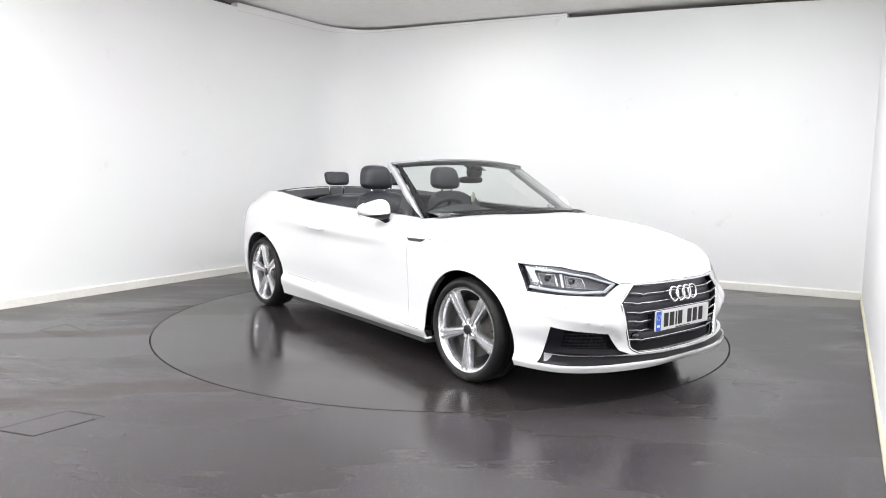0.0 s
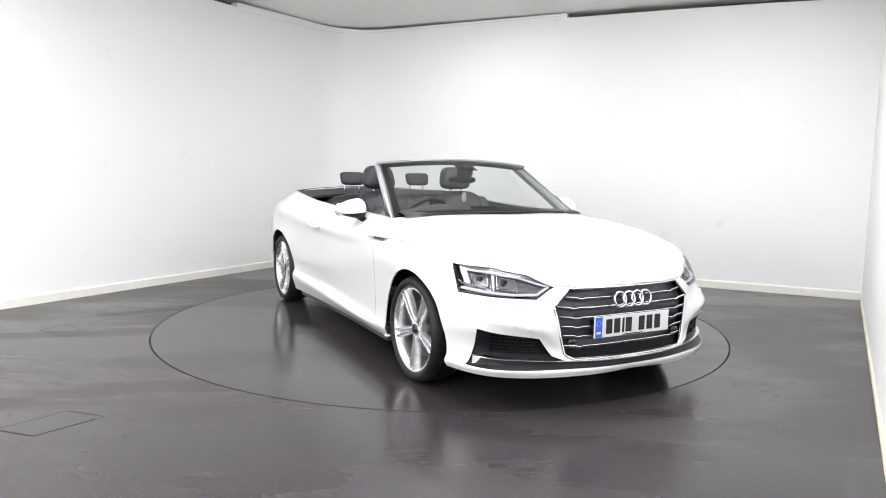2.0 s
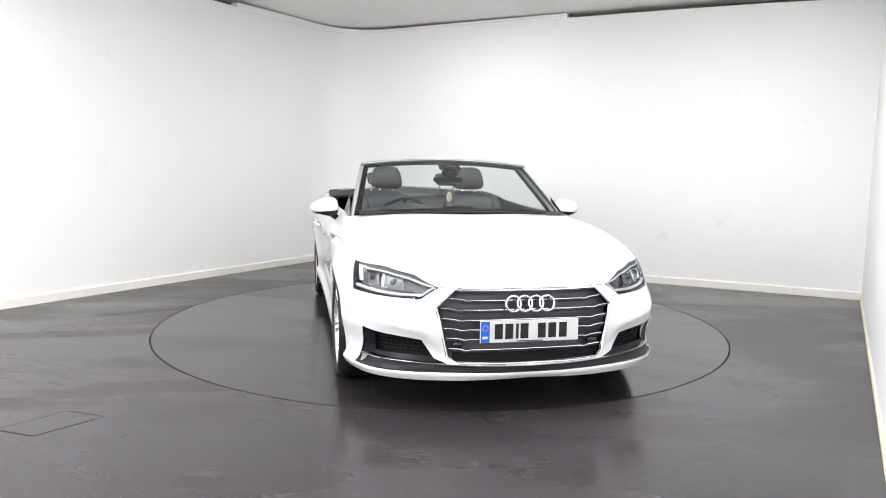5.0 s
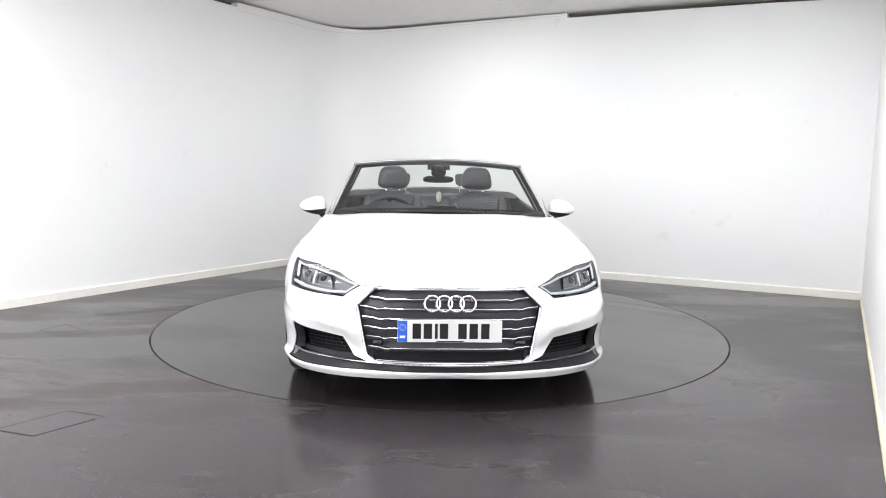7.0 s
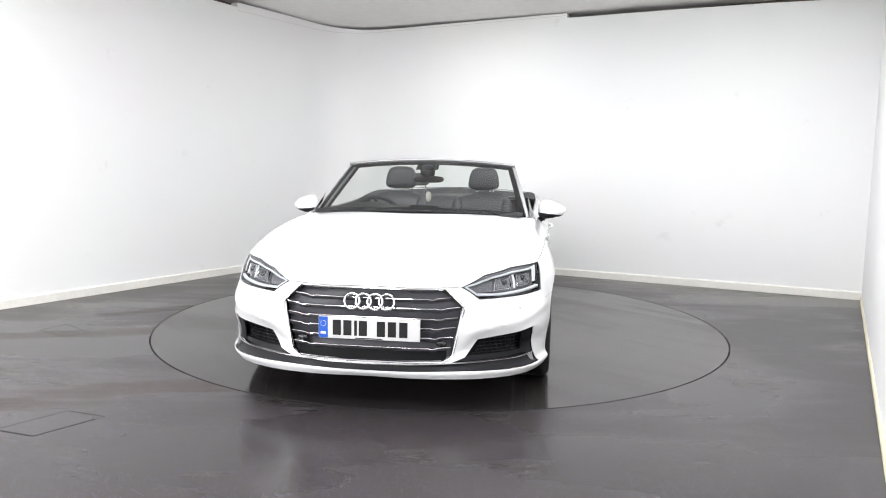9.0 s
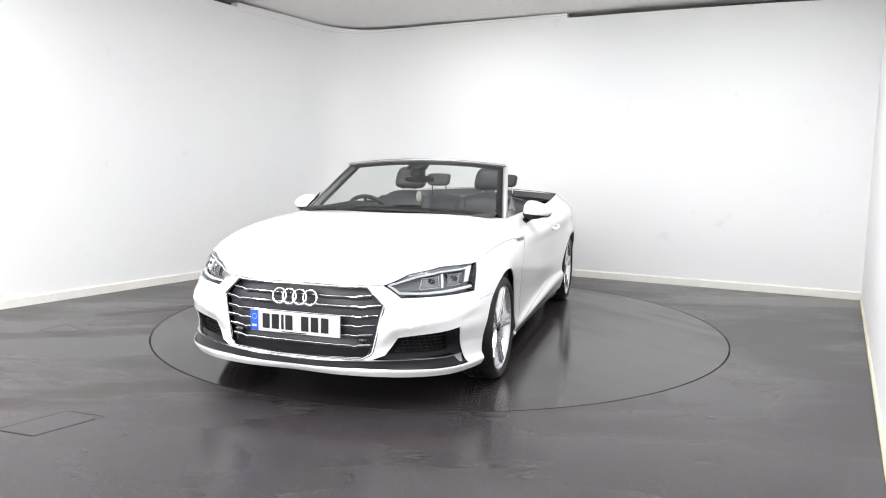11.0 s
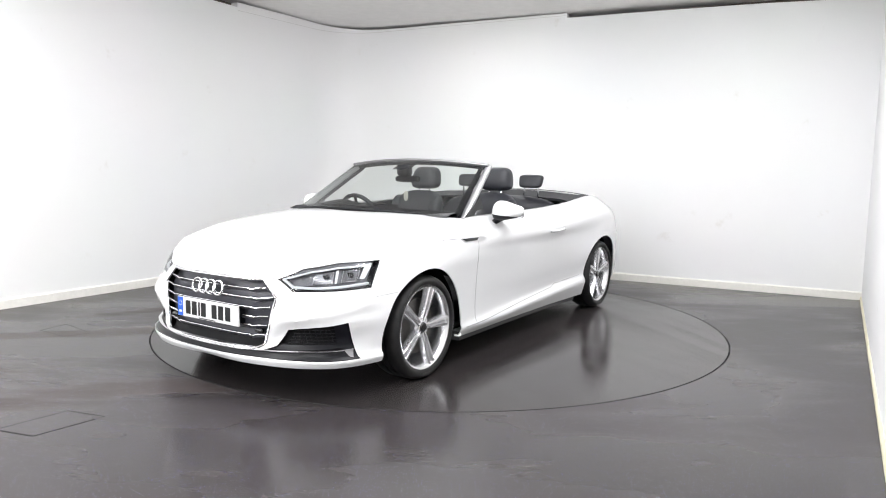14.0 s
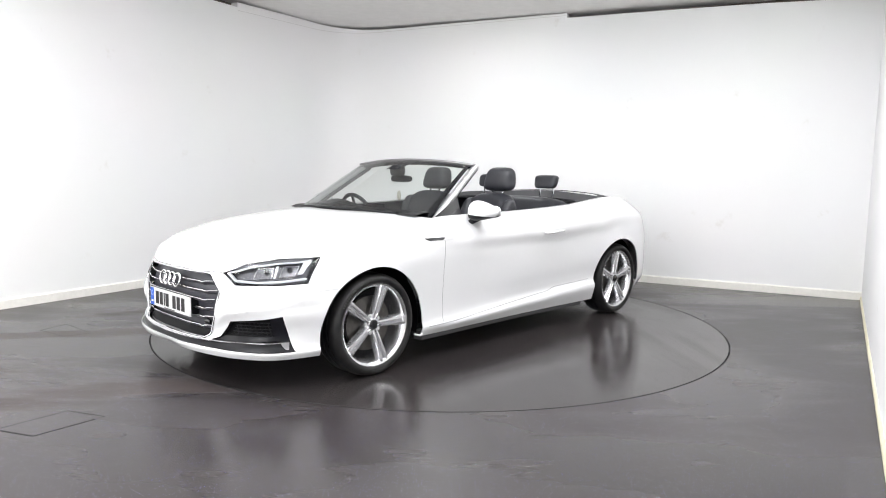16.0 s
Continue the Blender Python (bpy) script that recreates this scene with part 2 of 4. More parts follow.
def blob(c, s, e=2.6, nu=28, nv=18, bend=None):
    """A cushion: a superellipsoid round c with half sizes s."""
    def f(w):
        return math.copysign(abs(w) ** (2 / e), w)
    rows = []
    for i in range(nv + 1):
        a = -math.pi / 2 + math.pi * i / nv
        row = []
        for k in range(nu):
            b = 2 * math.pi * k / nu
            p = Vector((s[0] * f(math.cos(a)) * f(math.cos(b)), s[1] * f(math.cos(a)) * f(math.sin(b)), s[2] * f(math.sin(a))))
            if bend:
                p = bend(p)
            row.append(p + Vector(c))
        rows.append(row)
    bm = grid(rows, closed=True)
    bmesh.ops.remove_doubles(bm, verts=bm.verts, dist=1e-5)
    bmesh.ops.recalc_face_normals(bm, faces=bm.faces)
    return bm


def join(*bms):
    out = bmesh.new()
    for b in bms:
        me = bpy.data.meshes.new("joined")
        b.to_mesh(me)
        b.free()
        out.from_mesh(me)
        bpy.data.meshes.remove(me)
    return out


def mirrored(bm):
    bmesh.ops.scale(bm, vec=(1, -1, 1), verts=bm.verts)
    bmesh.ops.reverse_faces(bm, faces=bm.faces)
    return bm


def top(name, label, category, group="", kind="", m=None):
    """A top-level thing: an Empty at its base."""
    ob = tagged(new(name), label, category, group, kind)
    if m is not None:
        ob.matrix_world = m
    return ob


# ---- the room ----
BACK_LEFT, BACK_RIGHT = Vector((-1.435, 4.05)), Vector((4.236, 1.205))
REAR_RIGHT, REAR_LEFT = Vector((-0.53, -7.0)), Vector((-7.72, -6.75))
CEILING_Z, CEILING_SLOPE = 3.105, -0.014


def corner_path(height=0.0):
    """Inner face of the left wall, round the curved corner, along the back wall."""
    a = (REAR_LEFT - BACK_LEFT).normalized()
    b = (BACK_RIGHT - BACK_LEFT).normalized()
    reach = 0.72
    p0, p2 = BACK_LEFT + a * reach, BACK_LEFT + b * reach
    arc = []
    for i in range(17):
        t = i / 16
        arc.append(p0 * (1 - t) ** 2 + BACK_LEFT * (2 * t * (1 - t)) + p2 * t * t)
    return arc


def wall_run(path, z0, tops, thick=0.1):
    """A wall of thickness thick outside of a plan path (left to right as seen from inside), to the top heights given."""
    n = len(path)
    rows = []
    for i, p in enumerate(path):
        d = (path[min(i + 1, n - 1)] - path[max(i - 1, 0)]).normalized()
        out = Vector((-d.y, d.x))
        q = p + out * thick
        h = tops[i]
        rows.append([(p.x, p.y, z0), (p.x, p.y, h), (q.x, q.y, h), (q.x, q.y, z0)])
    bm = grid(rows, closed=True)
    for row in (0, n - 1):
        bm.verts.ensure_lookup_table()
        bm.faces.new([bm.verts[row * 4 + k] for k in range(4)])
    bmesh.ops.recalc_face_normals(bm, faces=bm.faces)
    return bm


def straight(a, b, n=2):
    return [a.lerp(b, i / (n - 1)) for i in range(n)]


def structure(name, bm, mat, label, category, smooth=False):
    return tagged(part(name, bm, mat, smooth=smooth), label, category, "", "structure")


def build_room():
    arc = corner_path()
    step_left, step_back = Vector((-2.366, 2.459)), Vector((1.413, 2.623))
    low = straight(REAR_LEFT, step_left, 4)
    structure("wall_left", wall_run(low, 0, [3.03, 3.035, 3.04, 3.046]), WALL, "white painted studio wall panel beside the turntable", "wall")
    mid = [step_left] + arc + [step_back]
    tops = [3.098] + [3.124 - 0.045 * (i / 16) for i in range(17)] + [3.077]
    structure("wall_corner", wall_run(mid, 0, tops), WALL, "white painted wall with a rounded inside corner", "wall", True)
    # raised grey strip draws the shade of the groove below the wall top
    rows = []
    for i, p in enumerate(mid):
        d = (mid[min(i + 1, len(mid) - 1)] - mid[max(i - 1, 0)]).normalized()
        q = p + Vector((d.y, -d.x)) * .003
        z = tops[i] - .085 + .06 * i / (len(mid) - 1)
        rows.append([(q.x, q.y, z), (q.x, q.y, z - .006), (p.x, p.y, z - .006), (p.x, p.y, z)])
    structure("trim_strip", grid(rows, closed=True), GROOVETONE, "thin grey strip standing in for the groove along the wall top", "trim")
    structure("wall_back", wall_run(straight(step_back, BACK_RIGHT, 4), 0, [3.022, 3.012, 2.995, 2.955]), WALL, "white painted studio back wall", "wall")
    structure("wall_right", wall_run(straight(BACK_RIGHT, REAR_RIGHT), 0, [3.06, 3.12]), WALL, "white painted side wall close to the camera", "wall")
    structure("wall_rear", wall_run(straight(REAR_RIGHT, REAR_LEFT), 0, [3.12, 3.22]), WALL, "white painted wall closing the studio", "wall")
    # skirting boards
    def skirting(path, skirt_h=0.085, skirt_t=0.016):
        n = len(path)
        rows = []
        for i, p in enumerate(path):
            d = (path[min(i + 1, n - 1)] - path[max(i - 1, 0)]).normalized()
            inn = Vector((d.y, -d.x))
            q, q2 = p + inn * skirt_t, p + inn * (skirt_t - 0.008)
            rows.append([(p.x, p.y, 0), (q.x, q.y, 0), (q.x, q.y, skirt_h - 0.012), (q2.x, q2.y, skirt_h), (p.x, p.y, skirt_h)])
        bm = grid(rows, closed=True)
        bmesh.ops.recalc_face_normals(bm, faces=bm.faces)
        return bm
    structure("baseboard_left", skirting([REAR_LEFT] + arc + [BACK_RIGHT]), SKIRT, "cream painted skirting board, scuffed", "skirting board")
    structure("baseboard_right", skirting([BACK_RIGHT, REAR_RIGHT], 0.04, 0.012), SKIRTYELLOW, "cream painted skirting board, yellowed", "skirting board")
    # ceiling, one slightly sloping slab that reaches past the panels
    pts = [Vector((-9.0, -8.0)), Vector((1.5, -8.0)), Vector((6.0, 0.6)), Vector((-0.9, 5.6))]
    bm = bmesh.new()
    lo = [bm.verts.new((p.x, p.y, CEILING_Z + CEILING_SLOPE * p.x)) for p in pts]
    hi = [bm.verts.new((p.x, p.y, CEILING_Z + CEILING_SLOPE * p.x + 0.12)) for p in pts]
    bm.faces.new(lo[::-1])
    bm.faces.new(hi)
    for i in range(4):
        bm.faces.new((lo[i], lo[(i + 1) % 4], hi[(i + 1) % 4], hi[i]))
    bmesh.ops.recalc_face_normals(bm, faces=bm.faces)
    structure("ceiling", bm, CEIL, "off-white stained ceiling above the wall panels", "ceiling")
    # brown sheets behind the panels colour the dark void in the slit under the ceiling
    off = Vector((-0.864, 0.504)) * 0.16
    structure("trim_left", wall_run([REAR_LEFT + off, BACK_LEFT + off * 1.2 + Vector((0.1, 0.3))], 2.7, [3.3, 3.3], 0.05), VOID, "dark brown sheet standing in for the void above the wall", "trim")
    off = Vector((0.45, 0.89)) * 0.14
    structure("trim_back", wall_run([BACK_LEFT + off + Vector((0.1, 0.3)), BACK_RIGHT + off], 2.7, [3.3, 3.3], 0.05), VOID, "dark brown sheet standing in for the void above the back wall", "trim")


TABLE_R = 2.228


def build_floor():
    """Ground sheet with a round opening, the dark gap and the disc in it."""
    n = 192
    inner = [(TABLE_R * math.cos(2 * math.pi * k / n), TABLE_R * math.sin(2 * math.pi * k / n), 0) for k in range(n)]
    rows = [[(p[0] * f, p[1] * f, 0) for p in inner] for f in (1.0, 1.3, 1.8, 2.6, 4.5)]
    rows.insert(0, [(p[0], p[1], -0.05) for p in inner])
    bm = grid(rows, closed=True)
    bmesh.ops.recalc_face_normals(bm, faces=bm.faces)
    structure("floor", bm, FLOOR, "dark grey speckled vinyl floor with damp smears", "floor", False)
    structure("trim_pit", lathe([(0.01, -0.051), (TABLE_R + 0.03, -0.051)], 96, "z"), GAP, "dark bottom of the turntable joint", "trim")
    for name, pts in (("floor_hatch", ((-2.97, -0.61), (-2.89, -0.40), (-2.555, -0.675), (-2.70, -0.79))),
                      ("floor_hatch", ((-2.05, -2.55), (-1.85, -2.285), (-1.63, -2.36), (-1.83, -2.62)))):
        hatch = top(name, "flush square access hatch in the dark vinyl floor", "floor hatch", "floor hatches", "", pose(0, 0, 0))
        c = sum((Vector(p) for p in pts), Vector((0, 0))) / 4
        # flat dark strip round the cover stands in for its gap
        bm = bmesh.new()
        ring = [[bm.verts.new((*(c + (Vector(p) - c) * f), 0.0015)) for p in pts] for f in (1.0, 0.965)]
        for i in range(4):
            bm.faces.new((ring[0][i], ring[0][(i + 1) % 4], ring[1][(i + 1) % 4], ring[1][i]))
        bmesh.ops.recalc_face_normals(bm, faces=bm.faces)
        part("hatch_edge", bm, HATCHGAP, hatch)
        bm = bmesh.new()
        bm.faces.new([bm.verts.new((*(c + (Vector(p) - c) * 0.965), 0.001)) for p in pts])
        bmesh.ops.recalc_face_normals(bm, faces=bm.faces)
        part("hatch_cover", bm, FLOOR, hatch)


def build_turntable():
    table = top("turntable", "round motor turntable flush with the floor, dark vinyl top", "turntable", "", "")
    r = TABLE_R - 0.007
    disc = part("disc", lathe([(0.002, 0.0), (0.8, 0.0), (1.5, 0.0), (r - 0.004, 0.0)], 192, "z"), DISC, table)
    part("edge_ring", lathe([(r - 0.004, 0.0), (r - 0.004, 0.0008), (r - 0.001, 0.0008), (r, 0.0), (r, -0.05)], 192, "z"), GAP, table, "dark metal edge ring")
    return table


def build_lamps():
    """Assumed ceiling panels out of view, laid out to light the studio evenly, each with its lamp."""
    for x, y, watts, width in LAMPS:
        z = CEILING_Z + CEILING_SLOPE * x - 0.03
        m = pose(x, y, z, 0, 0, LAMP_TURN)
        lit = top("ceiling_light", "assumed white square ceiling panel out of view, switched on", "ceiling light", "ceiling panels", "", m)
        h = width / 2
        bm = bmesh.new()
        for lo, hi in (((-h - .02, -h - .02, -.02), (-h, h + .02, .03)), ((h, -h - .02, -.02), (h + .02, h + .02, .03)),
                       ((-h, -h - .02, -.02), (h, -h, .03)), ((-h, h, -.02), (h, h + .02, .03))):
            add_box(bm, lo, hi)
        part("frame", bm, SATIN, lit, "", False)
        part("diffuser", box((-h, -h, -.004), (h, h, .02)), DIFFUSER, lit, "glowing white diffuser", False)
        ld = bpy.data.lights.new("panel_lamp", "AREA")
        ld.shape, ld.size, ld.energy, ld.color = "SQUARE", width - .02, watts, LAMP_COLOR
        lamp = new("panel_lamp", ld)
        lamp.matrix_world = pose(x, y, z - 0.025, 0, 0, LAMP_TURN)
    # unseen fill panels added on the walls behind the camera, facing the turntable
    for x, y, turn, watts in ((-3.9, -6.70, 0, 74), (-6.05, -4.05, -61, 24)):
        m = pose(x, y, 1.55, 0, 0, turn)
        panel = top("wall_fill", "unseen tall fill panel added on the studio wall", "studio light", "wall panels", "", m)
        bm = bmesh.new()
        for lo, hi in (((-1.23, -.08, -.93), (-1.2, .03, .93)), ((1.2, -.08, -.93), (1.23, .03, .93)), ((-1.2, -.08, -.93), (1.2, .03, -.9)), ((-1.2, -.08, .9), (1.2, .03, .93))):
            add_box(bm, lo, hi)
        part("frame", bm, SATIN, panel, "", False)
        part("diffuser", box((-1.2, -.03, -.9), (1.2, .0, .9)), DIFFUSER, panel, "glowing white diffuser", False)
        ld = bpy.data.lights.new("wall_fill_lamp", "AREA")
        ld.shape, ld.size, ld.size_y, ld.energy, ld.color = "RECTANGLE", 2.36, 1.76, watts, LAMP_COLOR
        lamp = new("wall_fill_lamp", ld)
        lamp.matrix_world = m @ pose(0, .006, 0, 90, 0, 0)


# ---- shape of the car's skin: car space, x forward, y left, z up ----
def spl(xs, ys, t):
    """Smooth curve through the points (xs, ys), at t."""
    xs, ys, t = np.asarray(xs, float), np.asarray(ys, float), np.clip(np.asarray(t, float), xs[0], xs[-1])
    m = np.gradient(ys, xs)
    i = np.clip(np.searchsorted(xs, t, side="right") - 1, 0, len(xs) - 2)
    h = xs[i + 1] - xs[i]
    s = (t - xs[i]) / h
    return ((2 * s**3 - 3 * s**2 + 1) * ys[i] + (s**3 - 2 * s**2 + s) * h * m[i]
            + (-2 * s**3 + 3 * s**2) * ys[i + 1] + (s**3 - s**2) * h * m[i + 1])


# widest outline in plan, from the nose round the left side to the tail
PLAN_X = [2.215, 2.20, 2.155, 2.09, 1.99, 1.845, 1.64, 1.38, 1.0, 0.5, 0.0, -0.5, -1.0, -1.38, -1.76, -2.05, -2.24, -2.315, -2.335]
PLAN_Y = [0.0, 0.22, 0.42, 0.60, 0.765, 0.872, 0.927, 0.943, 0.931, 0.919, 0.917, 0.921, 0.935, 0.945, 0.914, 0.83, 0.66, 0.35, 0.0]
STATIONS = list(range(19))
# sections: station, then inset and height of nine levels from the sill up
SECTIONS = [
    (0.0, (.025, .005, .012, .05, .05, .05, .05, .055, .075), (.188, .212, .260, .335, .43, .52, .58, .625, .65)),
    (2.0, (-.012, -.022, .006, .03, .022, .025, .04, .06, .08), (.186, .220, .260, .335, .43, .52, .58, .628, .658)),
    (3.0, (.0, -.014, .010, .028, .02, .046, .06, .08, .105), (.180, .216, .255, .333, .43, .52, .59, .652, .698)),
    (4.0, (.014, -.004, .018, .032, .004, .046, .068, .102, .145), (.180, .215, .25, .33, .43, .53, .61, .678, .730)),
    (5.5, (.025, .008, .025, .022, .012, .034, .05, .08, .135), (.190, .225, .26, .34, .44, .55, .65, .718, .772)),
    (7.0, (.016, .010, .008, .006, .003, .0, .02, .065, .15), (.190, .225, .27, .35, .46, .58, .69, .775, .848)),
    (8.0, (.045, .02, .025, .03, .03, .025, .02, .05, .14), (.175, .225, .27, .35, .46, .58, .70, .795, .893)),
    (8.6, (.05, .015, .035, .04, .035, .027, .018, .026, .13), (.170, .220, .27, .35, .46, .58, .70, .80, .915)),
    (10.0, (.05, .012, .045, .045, .035, .027, .018, .008, .115), (.170, .245, .30, .37, .46, .58, .70, .805, .932)),
    (11.5, (.05, .012, .045, .045, .035, .027, .018, .006, .115), (.170, .28, .33, .39, .48, .59, .71, .83, .968)),
    (12.2, (.04, .010, .028, .028, .02, .016, .016, .012, .13), (.175, .29, .345, .41, .49, .60, .72, .86, 1.0)),
    (13.0, (.022, .008, .008, .006, .003, .0, .012, .024, .16), (.195, .27, .33, .40, .49, .61, .75, .885, 1.02)),
    (14.0, (.04, .02, .015, .01, .005, .0, .01, .05, .19), (.20, .26, .32, .40, .50, .62, .76, .885, 1.005)),
    (15.0, (.06, .02, .01, .005, .005, .005, .02, .06, .18), (.20, .26, .32, .40, .50, .62, .74, .86, .965)),
    (16.5, (.08, .03, .01, .0, .005, .01, .03, .07, .13), (.20, .26, .32, .40, .50, .62, .74, .84, .925)),
    (18.0, (.08, .03, .01, .0, .005, .01, .03, .06, .10), (.20, .26, .32, .40, .50, .62, .74, .84, .92)),
]
LEVELS = list(range(9))


def plan_normal(u):
    e = 0.02
    tx = spl(STATIONS, PLAN_X, u + e) - spl(STATIONS, PLAN_X, u - e)
    ty = spl(STATIONS, PLAN_Y, u + e) - spl(STATIONS, PLAN_Y, u - e)
    ln = np.hypot(tx, ty)
    return ty / ln, -tx / ln


def rows_spl(ys, t):
    """Like spl over the levels, with a curve of its own in each row of ys."""
    m = np.gradient(ys, axis=1)
    under, t = np.minimum(t, 0), np.clip(t, 0, ys.shape[1] - 1)
    i = np.clip(t.astype(int), 0, ys.shape[1] - 2)
    s, r = t - i, np.arange(len(t))
    return ((2 * s**3 - 3 * s**2 + 1) * ys[r, i] + (s**3 - 2 * s**2 + s) * m[r, i]
            + (-2 * s**3 + 3 * s**2) * ys[r, i + 1] + (s**3 - s**2) * m[r, i + 1] + under * m[:, 0])


def skin_table():
    """Place, way out, insets and heights at close steps along the stations."""
    u = np.arange(0, 18 + FINE / 2, FINE)
    at = [s[0] for s in SECTIONS]
    cols = [spl(STATIONS, PLAN_X, u), spl(STATIONS, PLAN_Y, u), *plan_normal(u)]
    cols += [spl(at, [s[k][j] for s in SECTIONS], u) for k in (1, 2) for j in LEVELS]
    return np.stack(cols, -1)


FINE = 0.02
TABLE = skin_table()


def skin(u, v, sink=0.0):
    """Places on the left half of the skin: u along the stations (0 nose, 18 tail), v along the levels (0 sill, 8 shoulder), sunk inwards."""
    u, v = np.broadcast_arrays(np.asarray(u, float), np.asarray(v, float))
    shape = u.shape
    u, v = u.ravel(), v.ravel()
    g = np.clip(u, 0, 18) / FINE
    i = np.clip(g.astype(int), 0, len(TABLE) - 2)
    row = TABLE[i] + (TABLE[i + 1] - TABLE[i]) * (g - i)[:, None]
    d, z = rows_spl(row[:, 4:13], v) + sink, rows_spl(row[:, 13:], v)
    line = np.interp(u, [2.1, 2.6, 3.6, 4.95], [2.9, 3.85, 4.3, 4.7])
    d = d - .020 * np.exp(-((v - line) / np.where(v > line, .85, .20)) ** 2) * np.clip((u - 2.0) * 2, 0, 1) * np.clip((5.9 - u) * 1.2, 0, 1)
    nx, ny = row[:, 2], row[:, 3]
    x, y = row[:, 0] - d * nx, row[:, 1] - d * ny
    y = y * np.clip(u * 4, 0, 1) * np.clip((18 - u) * 4, 0, 1) if not sink else np.maximum(y, 0)
    return np.stack([x, y, z], -1).reshape(*shape, 3)


def side_uv(x, z):
    """Skin coordinates of the place at x and height z on the flank."""
    back = np.array(PLAN_X)[::-1]
    u = float(np.interp(x, back, np.array(STATIONS)[::-1]))
    v = 4.0
    for _ in range(12):
        p = skin(u, v)
        du = (skin(u + .01, v) - p) / .01
        dv = (skin(u, min(v + .01, 8)) - p) / .01 if v < 7.99 else (p - skin(u, v - .01)) / .01
        a = np.array([[du[0], dv[0]], [du[2], dv[2]]])
        s = np.linalg.solve(a, [x - p[0], z - p[2]])
        u, v = float(np.clip(u + s[0], 0, 18)), float(np.clip(v + s[1], -1.5, 8))
    return u, v


def front_uv(y, z):
    """Skin coordinates of the place at y and height z on the nose."""
    u, v = float(np.interp(y, PLAN_Y[:7], STATIONS[:7])), 4.0
    for _ in range(12):
        p = skin(max(u, .25), v)
        du = (skin(max(u, .25) + .01, v) - p) / .01
        dv = (skin(max(u, .25), v + .01) - p) / .01
        s = np.linalg.solve(np.array([[du[1], dv[1]], [du[2], dv[2]]]), [y - p[1], z - p[2]])
        u, v = float(np.clip(u + s[0], 0, 7)), float(np.clip(v + s[1], 0, 8))
    return u, v


HOOD_U = [0.0, 1.0, 2.0, 3.0, 4.0, 5.0, 6.0, 7.0, 8.0, 8.6]
HOOD_CX = [2.14, 2.125, 2.08, 2.01, 1.91, 1.78, 1.60, 1.38, 1.09, 0.96]
HOOD_CZ = [0.65, 0.665, 0.693, 0.728, 0.765, 0.80, 0.842, 0.882, 0.927, 0.945]
TAIL_U = [12.8, 13.5, 14.0, 15.0, 16.0, 17.0, 18.0]
TAIL_CX = [-1.55, -1.68, -1.78, -1.98, -2.12, -2.2, -2.235]
TAIL_CZ = [1.055, 1.045, 1.035, 1.01, .985, .955, .92]


def lid(u, w, us, cx, cz, power):
    """Bonnet or boot lid: rows from edge to edge; w from -1 (right) to 1 (left)."""
    edge = skin(u, 8.0)
    px, pz = spl(us, cx, u), spl(us, cz, u)
    a = np.abs(w)[None, :]
    out = np.zeros((len(u), len(w), 3))
    out[..., 0] = px[:, None] + (edge[:, :1] - px[:, None]) * a**2
    out[..., 1] = edge[:, 1:2] * np.asarray(w)[None, :]
    out[..., 2] = pz[:, None] + (edge[:, 2:3] - pz[:, None]) * a**power
    return out


# ---- cutting the skin into panels ----
def sheet(u0, u1, v0, v1, nu, nv):
    """A flat sheet in skin coordinates."""
    return grid([[(u0 + (u1 - u0) * i / nu, v0 + (v1 - v0) * k / nv, 0) for k in range(nv + 1)] for i in range(nu + 1)])


def slice_segment(bm, a, b, pad=0.02):
    """Cuts the faces near the segment a-b along its line."""
    lo = (min(a[0], b[0]) - pad, min(a[1], b[1]) - pad)
    hi = (max(a[0], b[0]) + pad, max(a[1], b[1]) + pad)
    near = []
    for f in bm.faces:
        xs = [v.co.x for v in f.verts]
        ys = [v.co.y for v in f.verts]
        if max(xs) >= lo[0] and min(xs) <= hi[0] and max(ys) >= lo[1] and min(ys) <= hi[1]:
            near.append(f)
    geom = near + list({e for f in near for e in f.edges}) + list({v for f in near for v in f.verts})
    d = Vector((b[0] - a[0], b[1] - a[1], 0))
    bmesh.ops.bisect_plane(bm, geom=geom, dist=1e-5, plane_co=(a[0], a[1], 0), plane_no=(-d.y, d.x, 0))


def inside(x, y, poly):
    hit, n = False, len(poly)
    for i in range(n):
        (x1, y1), (x2, y2) = poly[i], poly[(i + 1) % n]
        if (y1 > y) != (y2 > y) and x < (x2 - x1) * (y - y1) / (y2 - y1) + x1:
            hit = not hit
    return hit


def trim(bm, poly, keep_inside):
    for i in range(len(poly)):
        slice_segment(bm, poly[i], poly[(i + 1) % len(poly)])
    gone = []
    for f in bm.faces:
        c = f.calc_center_median()
        if inside(c.x, c.y, poly) != keep_inside:
            gone.append(f)
    bmesh.ops.delete(bm, geom=gone, context="FACES")
    return bm


def onto_skin(bm, sink=0.0):
    """Lays a flat sheet in skin coordinates onto the left flank."""
    bm.verts.ensure_lookup_table()
    u = np.array([v.co.x for v in bm.verts])
    w = np.array([v.co.y for v in bm.verts])
    for v, p in zip(bm.verts, skin(u, w, sink)):
        v.co = p
    return bm


